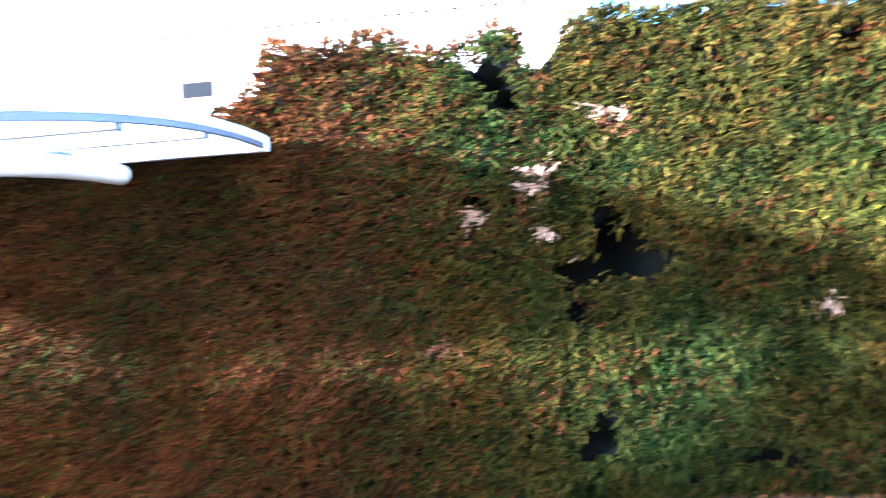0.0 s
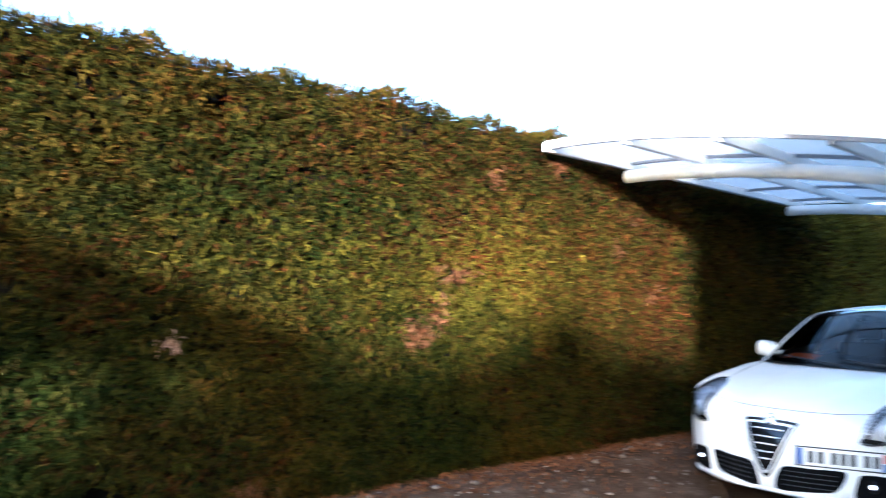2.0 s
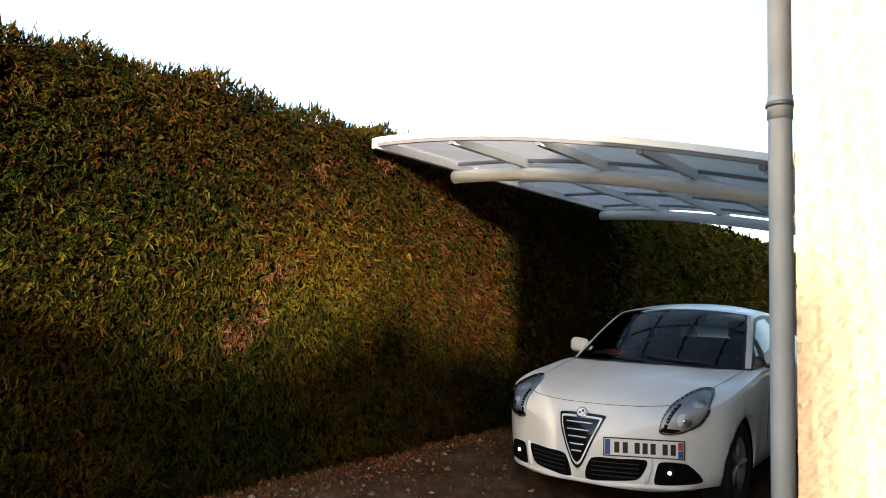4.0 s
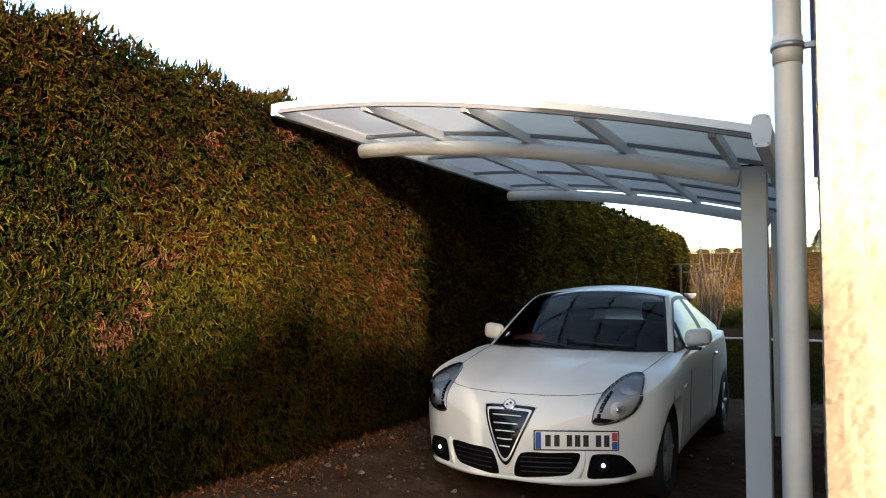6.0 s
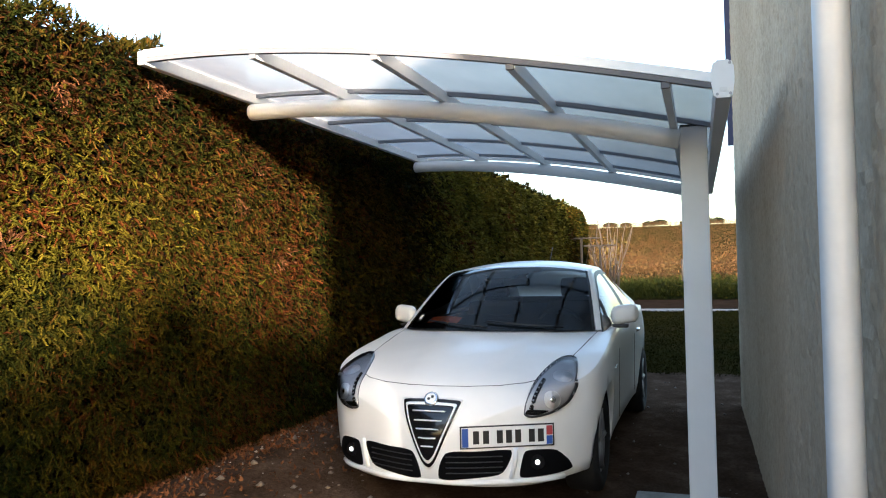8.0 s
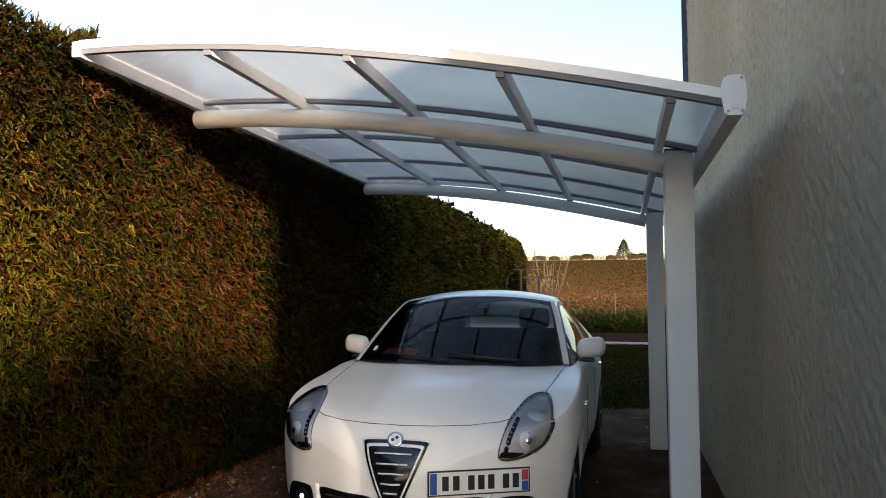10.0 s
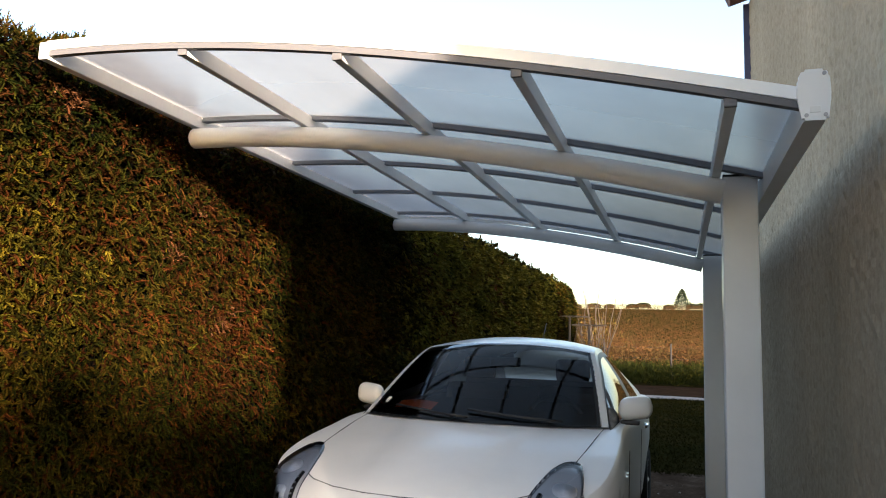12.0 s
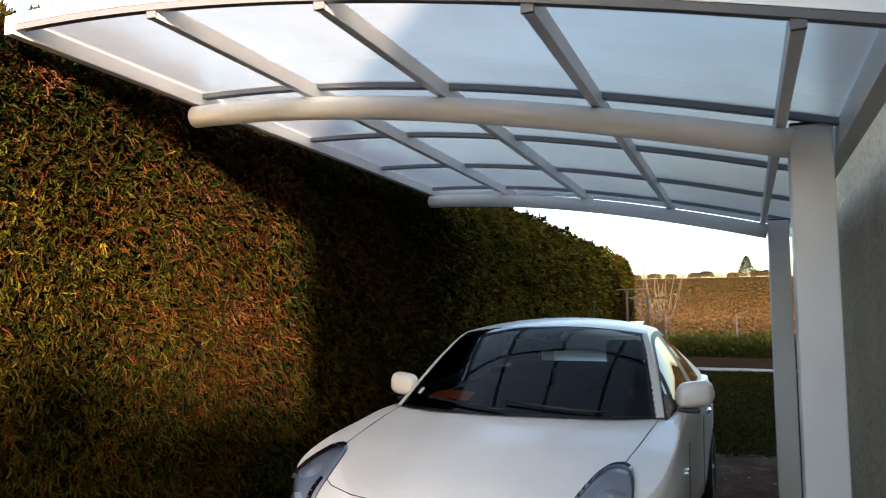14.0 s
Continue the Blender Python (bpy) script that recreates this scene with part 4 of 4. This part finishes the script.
            part("reflector", bm_tube(bmesh.new(), [c - ax * 0.016, c - ax * 0.004], [r * 0.9, r * 0.86], 28), M_DARKGREY if low else M_SILVER, hl)
            bm = bmesh.new()
            bmesh.ops.create_uvsphere(bm, u_segments=20, v_segments=10, radius=r * (0.6 if low else 0.3))
            bmesh.ops.translate(bm, verts=bm.verts, vec=c - ax * (0.018 if low else 0.012))
            for f in bm.faces:
                f.smooth = True
            part("bulb_lens", bm, M_CHROME, hl)
            if not low:
                for k in range(9):
                    th = 2 * math.pi * k / 9
                    u = ax.cross(Vector((0, 0, 1))).normalized()
                    d = u * math.cos(th) + u.cross(ax) * math.sin(th)
                    part("facet", bm_tube(bmesh.new(), [c + d * r * 0.35 - ax * 0.003, c + d * r * 0.82 - ax * 0.003], 0.004, 5), M_CHROME, hl)
        corner = [(-0.590, 0.594), (-0.524, 0.600), (-0.534, 0.625), (-0.590, 0.622), (-0.640, 0.612)]
        part("lamp_corner", front_patch(corner if s == 1 else mirror_y(corner), 0.0055), M_GLOSSBLACK, hl, "black lower corner of the housing")
        strip = [on_body((-0.550 - 0.006 * k) * s, 0.625 + 0.020 * k, 0.003) for k in range(8)]
        part("led_strip", bm_tube(bmesh.new(), strip, 0.013, 8), M_GLOSSBLACK, hl)
        for c in strip[:7]:
            bm = bmesh.new()
            bmesh.ops.create_uvsphere(bm, u_segments=10, v_segments=6, radius=0.006)
            bmesh.ops.translate(bm, verts=bm.verts, vec=c + ax * 0.012)
            part("led", bm, M_ALLOY, hl)
        part("lens", front_patch(o, 0.022, depth=0.004), M_LENS, hl, "clear headlamp lens")
    # shield grille
    shield = [(0.163, 0.672), (0.0, 0.678), (-0.163, 0.672), (-0.166, 0.645), (-0.135, 0.565), (-0.045, 0.36), (-0.012, 0.318), (0.012, 0.318), (0.045, 0.36), (0.135, 0.565), (0.166, 0.645)]
    rim = part("grille_surround", front_patch(shield, 0.006, shrink=-0.06), M_PAINT, car)
    gr = part("grille", front_patch(shield, 0.011), M_GLOSSBLACK, car, "black shield grille with chrome bars")
    part("grille_trim", front_patch(shield, 0.0135, shrink=0.11), M_SILVER, gr, "thin chrome outline")
    part("grille_back", front_patch(shield, 0.0155, shrink=0.20), M_GLOSSBLACK, gr)
    for z in (0.615, 0.57, 0.525, 0.48, 0.435):
        w = 0.105 * (z - 0.34) / 0.30
        pts = [on_body(y, z, 0.022) for y in np.linspace(-w, w, 7)]
        part("grille_bar", bm_tube(bmesh.new(), pts, 0.0042, 8), M_SILVER, gr)
    c = on_body(0, 0.673, 0.016)
    ax = Vector((-0.8, 0, 0.6)).normalized()
    em = part("emblem", bm_tube(bmesh.new(), [c - ax * 0.02, c + ax * 0.008, c + ax * 0.012], [0.043, 0.043, 0.036], 28), M_CHROME, car, "round chrome badge")
    part("emblem_face", bm_tube(bmesh.new(), [c + ax * 0.008, c + ax * 0.0135], 0.031, 24), M_PLATE, em)
    for dy, dz in ((-0.010, 0.008), (0.011, -0.004), (-0.004, -0.014)):
        e = c + ax * 0.0135 + Vector((0.75 * dz * 0.6, dy, dz))
        part("emblem_mark", bm_tube(bmesh.new(), [e - ax * 0.002, e + ax * 0.002], 0.009, 10), M_INK, em)
    # intakes and fog lamps
    intake = [(-0.10, 0.395), (-0.28, 0.405), (-0.445, 0.405), (-0.425, 0.32), (-0.375, 0.27), (-0.20, 0.252), (-0.055, 0.252)]
    fogbay = [(-0.520, 0.395), (-0.60, 0.402), (-0.675, 0.388), (-0.725, 0.325), (-0.742, 0.272), (-0.70, 0.257), (-0.585, 0.249), (-0.490, 0.252), (-0.497, 0.33)]
    for s in (1, -1):
        o = intake if s == 1 else mirror_y(intake)
        it = part("air_intake", front_patch(o, 0.004), M_HOLLOW, car, "black mesh lower air intake")
        for z in (0.285, 0.315, 0.345, 0.375):
            pts = [on_body(s * y, z, 0.006) for y in np.linspace(-0.10, -0.40, 8)]
            part("intake_bar", bm_tube(bmesh.new(), pts, 0.003, 6), M_BLACK, it)
        o = fogbay if s == 1 else mirror_y(fogbay)
        fb = part("fog_bay", front_patch(o, 0.004), M_HOLLOW, car)
        c = on_body(s * -0.577, 0.333, 0.004)
        ax = Vector((-0.95, -0.3 * s, 0)).normalized()
        part("fog_ring", bm_tube(bmesh.new(), [c - ax * 0.02, c + ax * 0.008], 0.042, 24), M_GLOSSBLACK, fb)
        part("fog_lamp", bm_tube(bmesh.new(), [c, c + ax * 0.012], 0.013, 20), M_FOG, fb, "small lit fog lamp")
        strip = [on_body(s * y, z, 0.002) for y, z in ((-0.47, 0.42), (-0.468, 0.36), (-0.455, 0.30), (-0.44, 0.25))]
        part("bumper_rib", bm_tube(bmesh.new(), strip, 0.014, 8), M_PAINT, car)
    lip = [on_body(y, 0.228, 0.0) for y in np.linspace(-0.70, 0.70, 30)]
    part("front_lip", bm_tube(bmesh.new(), lip, 0.016, 8), M_PAINT, car)
    # number plate with plain bars for the characters
    p0, p1 = on_body(-0.185, 0.485, 0.012), on_body(-0.665, 0.485, 0.012)
    mid = (p0 + p1) / 2 + Vector((-0.016, 0, 0))
    ang = math.degrees(math.atan2(p1.x - p0.x, -(p1.y - p0.y)))
    plate = pose_empty("number_plate", pose(0, 0, 0))
    plate.parent = car
    plate.matrix_local = Matrix.Translation(mid) @ pose(0, 0, 0, 0, 0, ang)
    part("plate_sheet", bm_box(bmesh.new(), (-0.004, -0.26, -0.055), (0.004, 0.26, 0.055), 0.003), M_PLATE, plate, "white plate with dark bars")
    part("plate_frame", bm_box(bmesh.new(), (0.001, -0.268, -0.063), (0.010, 0.268, 0.063), 0.003), M_INK, plate)
    part("plate_band", bm_box(bmesh.new(), (-0.0055, 0.222, -0.052), (-0.003, 0.257, 0.052)), M_PLATEBLUE, plate)
    part("plate_band", bm_box(bmesh.new(), (-0.0055, -0.257, -0.052), (-0.003, -0.222, -0.004)), M_PLATEBLUE, plate)
    part("plate_band", bm_box(bmesh.new(), (-0.0055, -0.257, 0.0), (-0.003, -0.222, 0.052)), M_PLATERED, plate)
    for y in (0.178, 0.122, 0.044, -0.008, -0.060, -0.138, -0.190):
        part("plate_bar", bm_box(bmesh.new(), (-0.0058, y - 0.017, -0.036), (-0.003, y + 0.017, 0.036), 0.001), M_INK, plate)
    part("aerial", bm_tube(bmesh.new(), [(3.45, 0, 1.425), (3.55, 0, 1.52), (3.66, 0, 1.62)], [0.008, 0.004, 0.003], 6), M_BLACK, car)
    rows = [[top_point(s, v) + Vector((-0.004, 0, 0.004)) for v in (0.82, 0.84, 0.86)] for s in (0.48, 0.56, 0.64)]
    bm = bmesh.new()
    bm_grid(bm, rows)
    part("windscreen_sticker", bm, M_PAPER, car, "small white sticker")
    for y0, y1 in ((-0.55, 0.02), (0.0, 0.55)):
        part("wiper", bm_tube(bmesh.new(), [top_point(0.14 + 0.05 * k, (y0 + (y1 - y0) * k / 5) / 0.8) + Vector((-0.012, 0, 0.012)) for k in range(6)], 0.007, 6), M_BLACK, car)
    # wheels
    for a in AXLES:
        for s in (1, -1):
            bm = bmesh.new()
            arc = np.linspace(-0.25, math.pi + 0.25, 30)
            bm_grid(bm, [[(a + 0.362 * math.cos(t), s * y, 0.31 + 0.362 * math.sin(t)) for y in (0.625, 0.72, CAR_W(a + 0.362 * math.cos(t)) * 0.945)] for t in arc])
            bm_grid(bm, [[(a + r * math.cos(t), s * 0.625, 0.31 + r * math.sin(t)) for r in (0.02, 0.362)] for t in arc])
            part("arch_liner", bm, M_HOLLOW, car, "black plastic wheel arch liner")
            wheel = pose_empty("wheel", pose(0, 0, 0))
            wheel.parent = car
            wheel.matrix_local = pose(a, s * (0.745 if a < 2 else 0.785), 0.315)
            prof = [(0.09, 0.20), (0.108, 0.23), (0.112, 0.27), (0.10, 0.303), (0.08, 0.315), (-0.08, 0.315), (-0.10, 0.303), (-0.112, 0.27), (-0.108, 0.23), (-0.09, 0.20)]
            bm = bmesh.new()
            bm_grid(bm, [[(r * math.cos(t), y, r * math.sin(t)) for y, r in prof] for t in np.linspace(0, 2 * math.pi, 49)])
            part("tyre", bm, M_RUBBER, wheel, weld=0.0005)
            bm = bmesh.new()
            bm_grid(bm, [[(r * math.cos(t), s * y, r * math.sin(t)) for y, r in ((0.09, 0.215), (0.085, 0.205), (0.0, 0.19), (-0.08, 0.205))] for t in np.linspace(0, 2 * math.pi, 41)])
            for k in range(5):
                th = 2 * math.pi * k / 5
                bm_tube(bm, [(0.03 * math.cos(th), s * 0.065, 0.03 * math.sin(th)), (0.2 * math.cos(th), s * 0.08, 0.2 * math.sin(th))], [0.03, 0.022], 8)
            bm_tube(bm, [(0, s * 0.03, 0), (0, s * 0.08, 0)], 0.045, 16)
            part("rim", bm, M_ALLOY, wheel, "grey five-spoke alloy rim")
    # cabin
    bm = bm_box(bmesh.new(), (1.35, -0.70, 0.80), (2.02, 0.70, 0.945), 0.04)
    part("dashboard", bm, M_HOLLOW, car)
    # added black sheet hides the body top; cabin shade put into its colour
    rows = []
    for v in np.linspace(-1, 1, 33):
        b = top_point(0.06, v * 0.95)
        row = []
        for u in np.linspace(0, 1, 30):
            a, y = b.x + 0.01 + u * (4.02 - b.x), v * 0.765 * (1 - 0.16 * u * u)
            h, _, _, _ = BODY_TREE.ray_cast(Vector((a, y, 2)), Vector((0, 0, -1)))
            row.append(Vector((a, y, (h.z if h else 0.97) + 0.010)))
        rows.append(row)
    bm = bmesh.new()
    bm_grid(bm, rows)
    part("cabin_shade", bm, M_HOLLOW, car, "black dashboard top and added sheet for the shaded cabin")
    part("cabin_floor", bm_box(bmesh.new(), (1.3, -0.75, 0.45), (4.1, 0.75, 0.5)), M_HOLLOW, car)
    part("rear_bulkhead", bm_box(bmesh.new(), (3.55, -0.72, 0.5), (3.6, 0.72, 1.12), 0.02), M_HOLLOW, car)
    for y in (0.37, -0.37):
        seat = part("seat", bm_box(bmesh.new(), (2.62, y - 0.25, 0.62), (2.78, y + 0.25, 1.12), 0.06, pose(0, 0, 0, 0, 12, 0)), M_SEAT, car)
        part("headrest", bm_box(bmesh.new(), (2.75, y - 0.13, 1.15), (2.85, y + 0.13, 1.32), 0.04), M_SEAT, seat)
    bm = bm_tube(bmesh.new(), [(2.05 - 0.05 * math.sin(t), -0.37 + 0.185 * math.cos(t), 0.92 + 0.17 * math.sin(t)) for t in np.linspace(0, 2 * math.pi, 28)], 0.014, 8)
    part("steering_wheel", bm, M_HOLLOW, car)
    part("rear_view_mirror", bm_box(bmesh.new(), (2.10, -0.11, 1.27), (2.13, 0.11, 1.335), 0.015), M_BLACK, car)
    return car


NOSE = 4.48
the_car = make_car(pose(NOSE, 2.885, 0.0, 0, 0, -0.7))
# papers on the dashboard
bm = bmesh.new()
bm_grid(bm, [[(6.00 + 0.15 * u, 3.20 + 0.25 * v, 1.0 + 0.012 * math.sin(3 * v) + 0.035 * u) for v in np.linspace(0, 1, 8)] for u in np.linspace(0, 1, 4)])
bmesh.ops.solidify(bm, geom=bm.faces[:], thickness=0.003)
solid("leaflet", bm, M_ORANGE, "crumpled orange leaflet lying on the dashboard", "paper")

# ---- beyond the hedge: the neighbour's house ----
def neighbour():
    t = thing("house", (-14, 12, 0), "cream neighbouring house with a terracotta tile roof behind the hedge", "house")
    part("wall", bm_box(bmesh.new(), (0, 0, 0), (14.5, 8, 5.25)), M_CREAM, t)
    part("wall", bm_box(bmesh.new(), (14.502, 2.5, 0), (18.6, 8, 5.2)), M_CREAM, t)
    w = part("window", bm_box(bmesh.new(), (8.08, -0.03, 4.38), (8.74, 0.03, 4.72), 0.01), M_WOOD, t, "small brown-framed window")
    part("pane", bm_box(bmesh.new(), (8.14, -0.036, 4.43), (8.68, -0.031, 4.67)), M_HOLLOW, w)
    part("eave", bm_box(bmesh.new(), (-0.3, -0.40, 5.25), (14.8, 0.1, 5.31), 0.01), M_CREAM, t)
    part("eave", bm_box(bmesh.new(), (14.81, 2.1, 5.20), (18.9, 2.6, 5.26), 0.01), M_CREAM, t)
    bm = bmesh.new()
    v = [bm.verts.new(p) for p in ((-0.3, -0.4, 5.33), (14.8, -0.4, 5.33), (14.8, 4, 6.4), (-0.3, 4, 6.4))]
    bm.faces.new(v)
    bmesh.ops.solidify(bm, geom=bm.faces[:], thickness=0.05)
    roof = part("roof", bm, M_TILE, t, "terracotta canal tiles")
    bm = bm_tube(bmesh.new(), [(0, 0, 0), (0, 1.6, 0.39), (0, 3.2, 0.78)], [0.10, 0.095, 0.09], 10)
    tile = finish("roof_tile", bm, M_TILE)
    for row, (xa, xb, y, z) in enumerate(((-0.3, 14.8, -0.46, 5.38), (14.85, 18.9, 2.04, 5.32))):
        for x in np.arange(xa + 0.1, xb, 0.21):
            ob = new("roof_tile", tile)
            ob.parent = roof
            ob.location = (x, y, z)
    return t


neighbour()


# ---- far meadow, vines and trees ----
def stuff(name, centres, ln, wd, material, label, category, seed, up=0.8, blades=3):
    rng = np.random.default_rng(seed)
    n = len(centres)
    nrm = np.tile(np.array([-0.4, 0.0, up]), (n, 1))
    v, q = sprays(rng, centres, nrm, ln, wd, blades)
    return tagged(new(name, mesh_arrays(name, v, q, [material])), label, category, kind="stuff")


rng = np.random.default_rng(21)
# weedy verge behind the soil strip
n = 42000
x = rng.uniform(28.6, 33.0, n)
y = rng.uniform(-20, 16, n)
z = ground_z(x, y) + rng.uniform(0, 1, n) ** 1.3 * (0.55 + 0.25 * wave(x * 0.5, y * 0.6, 0.3))
stuff("weeds", np.stack([x, y, z], -1), 0.22, 0.018, M_WEED, "band of tall green weeds along the field", "weeds", 1)
# lawn tufts
n = 60000
x = rng.uniform(10.4, 23.4, n)
y = rng.uniform(-3, 4.6, n)
stuff("grass", np.stack([x, y, ground_z(x, y)], -1), 0.045, 0.006, M_LAWN, "thin tufts of grass on the meadow", "grass", 2)
# rows of vines on the slope
pts = []
for row in np.arange(36, 190, 2.6):
    m = int(5200 * min(1.0, 60 / row))
    yy = rng.uniform(-0.28 * row - 6, 0.24 * row + 8, m)
    xx = row + rng.normal(0, 0.25, m)
    pts.append(np.stack([xx, yy, ground_z(xx, yy) + rng.uniform(0.05, 1.1, m)], -1))
stuff("vines", np.concatenate(pts), 0.11, 0.026, M_VINE, "rows of rust-brown autumn vines on the slope", "vines", 3, up=0.3)


def far_tree(x, y, h, w, name, label, seed, shape):
    rng = np.random.default_rng(seed)
    z0 = float(ground_z(x, y))
    t = thing(name, (x, y, z0), label, "tree", "trees on the skyline")
    part("trunk", bm_tube(bmesh.new(), [(0, 0, -0.2), (0.02, 0, h * 0.35), (0, 0.03, h * 0.8)], [0.12 * h / 4, 0.09 * h / 4, 0.03], 8), M_BARK, t)
    n = 1500
    u = rng.uniform(0, 1, n)
    if shape == "cone":
        r = w * (1.02 - u) ** 0.8 * (0.75 + 0.35 * np.sin(u * 23) ** 2) * np.sqrt(rng.uniform(0.2, 1, n))
        zz = h * (0.08 + 0.92 * u)
    else:
        r = w * np.sqrt(rng.uniform(0, 1, n)) * (0.8 + 0.3 * np.sin(9 * u))
        zz = h * (0.55 + 0.4 * u) - 0.25 * h * (r / w) ** 2
    a = rng.uniform(0, 2 * math.pi, n)
    v, q = sprays(rng, np.stack([r * np.cos(a), r * np.sin(a), zz], -1), np.stack([np.cos(a), np.sin(a), np.full(n, 0.3)], -1), 0.32, 0.14)
    ob = new("crown", mesh_arrays("crown", v, q, [M_FARTREE]))
    ob.parent = t
    return t


far_tree(195, 1.2, 5.4, 2.6, "cypress", "dark pointed conifer alone on the ridge", 31, "cone")
for i, (yy, hh, ww) in enumerate(((-1.2, 2.2, 1.7), (-3.4, 2.4, 2.0), (4.6, 1.8, 1.6), (11.0, 2.4, 2.3), (14.0, 1.9, 1.9), (20.0, 1.8, 1.8), (24.0, 1.9, 2.2), (29.0, 1.6, 1.9), (38.0, 1.8, 2.2))):
    far_tree(194 + i % 3, yy * 0.95, hh * 0.75 + 0.2, ww * 0.7, "pine", "small dark umbrella pine on the ridge", 40 + i, "flat")


def bare_shrub(x, y):
    rng = np.random.default_rng(77)
    t = thing("shrub", (x, y, float(ground_z(x, y))), "bare twiggy shrub with a few yellow leaves", "shrub")
    tips = []
    for k in range(22):
        a = rng.uniform(0, 2 * math.pi)
        lean = rng.uniform(0.05, 0.34)
        h = rng.uniform(1.7, 3.1)
        p = [Vector((0.1 * math.cos(a), 0.1 * math.sin(a), 0))]
        for j in range(1, 5):
            f = j / 4
            p.append(Vector((math.cos(a) * lean * h * f + rng.normal(0, 0.05), math.sin(a) * lean * h * f + rng.normal(0, 0.05), h * f)))
        part("branch", bm_tube(bmesh.new(), p, [0.028, 0.021, 0.015, 0.011, 0.007], 5), M_BARK, t)
        tips += [p[2], p[3], p[3].lerp(p[4], 0.5)]
    c = np.array([list(v) for v in tips for _ in range(5)])
    c += rng.normal(0, 0.2, c.shape)
    c = c[c[:, 2] < 2.3]
    v, q = sprays(rng, c, np.tile(np.array([0, 0, 0.5]), (len(c), 1)), 0.07, 0.03, 2)
    ob = new("leaves", mesh_arrays("leaves", v, q, [M_YELLOW]))
    ob.parent = t
    return t


M_YELLOW = foliage("yellowing leaves", [(0.0, (0.06, 0.045, 0.012)), (1.0, (0.12, 0.09, 0.025))], (0.9, 0.9, 0.9), (1.1, 1.1, 1.1))
bare_shrub(24.4, 4.12)


def line_post(x, y, h, half):
    t = thing("clothes_post", (x, y, float(ground_z(x, y))), "grey timber post with a crossbar by the hedge end", "post", "washing line posts")
    part("upright", bm_box(bmesh.new(), (-0.025, -0.025, -0.1), (0.025, 0.025, h), 0.008), M_TIMBER, t)
    part("crossbar", bm_box(bmesh.new(), (-0.02, -half, h), (0.02, half, h + 0.035), 0.008), M_TIMBER, t)
    return t


line_post(19.0, 4.17, 2.02, 0.45)
line_post(19.6, 3.79, 1.86, 0.42)
bm = bmesh.new()
prof = [(0.02, 0.0), (0.10, 0.02), (0.14, 0.10), (0.15, 0.15), (0.135, 0.15), (0.09, 0.05), (0.01, 0.04)]
bm_grid(bm, [[(r * math.cos(t), r * math.sin(t), z) for r, z in prof] for t in np.linspace(0, 2 * math.pi, 25)])
pot = pose_empty("hanging_pot", pose(19.3, 4.00, 1.22))
tagged(pot, "white hanging pot on thin cords below a timber crossbar", "flower pot")
part("bowl", bm, M_PAPER, pot, weld=0.0005)
for a in (0, 2.1, 4.2):
    part("cord", bm_tube(bmesh.new(), [(0.14 * math.cos(a), 0.14 * math.sin(a), 0.15), (0, 0, 0.74)], 0.006, 5), M_TIMBER, pot)


M_DARKPOST = Mat("dark creosoted post", (0.025, 0.02, 0.016), 0.9).m


def field_fence():
    t = thing("fence", (30.0, 0, 0), "wire field fence on thin dark posts", "fence")
    ys = np.arange(-10, 12.1, 2.4)
    for yy in ys:
        z = float(ground_z(30.0, yy))
        part("fence_post", bm_tube(bmesh.new(), [(0, yy, z - 0.1), (0.02, yy + 0.02, z + 1.45)], 0.035, 7), M_DARKPOST, t)
    for h in (0.5, 0.9, 1.3):
        part("wire", bm_tube(bmesh.new(), [(0, yy, float(ground_z(30.0, yy)) + h) for yy in ys], 0.0025, 4), M_DARKPOST, t)
    return t


field_fence()

# loose stones and litter on the drive
rng = np.random.default_rng(9)
n = 1300
x = rng.uniform(1.0, 10.0, n)
y = 4.55 - rng.exponential(1.3, n)
ok = (y > 1.15) & (y < 4.45)
x, y = x[ok], y[ok]
s = np.clip(rng.exponential(0.008, len(x)), 0.003, 0.045)
base = np.array([[1, 0, 0], [0, 1, 0], [-1, 0, 0], [0, -1, 0], [0, 0, 0.7], [0, 0, -0.5]], float)
tri = np.array([[0, 1, 4], [1, 2, 4], [2, 3, 4], [3, 0, 4], [1, 0, 5], [2, 1, 5], [3, 2, 5], [0, 3, 5]])
ang = rng.uniform(0, 6.28, len(x))
rot = np.stack([np.stack([np.cos(ang), -np.sin(ang)], -1), np.stack([np.sin(ang), np.cos(ang)], -1)], 1)
v = np.tile(base, (len(x), 1, 1)) * rng.uniform(0.6, 1.3, (len(x), 6, 1)) * s[:, None, None]
v[..., :2] = np.einsum("nij,nkj->nki", rot, v[..., :2])
v += np.stack([x, y, ground_z(x, y) + 0.004 + s * 0.3], -1)[:, None]
q = (tri[None] + 6 * np.arange(len(x))[:, None, None]).reshape(-1, 3)
tagged(new("gravel", mesh_arrays("gravel", v.reshape(-1, 3), q, [M_PEBBLE])), "loose stones scattered over the gravel drive", "gravel", kind="stuff")
n = 5000
x = rng.uniform(0.5, 10.0, n)
y = 4.5 - rng.exponential(0.28, n)
stuff("leaf_litter", np.stack([x, y, ground_z(x, y) + 0.008], -1), 0.035, 0.014, M_DEAD, "fallen brown hedge clippings along the hedge foot", "leaf litter", 6, up=0.15, blades=2)
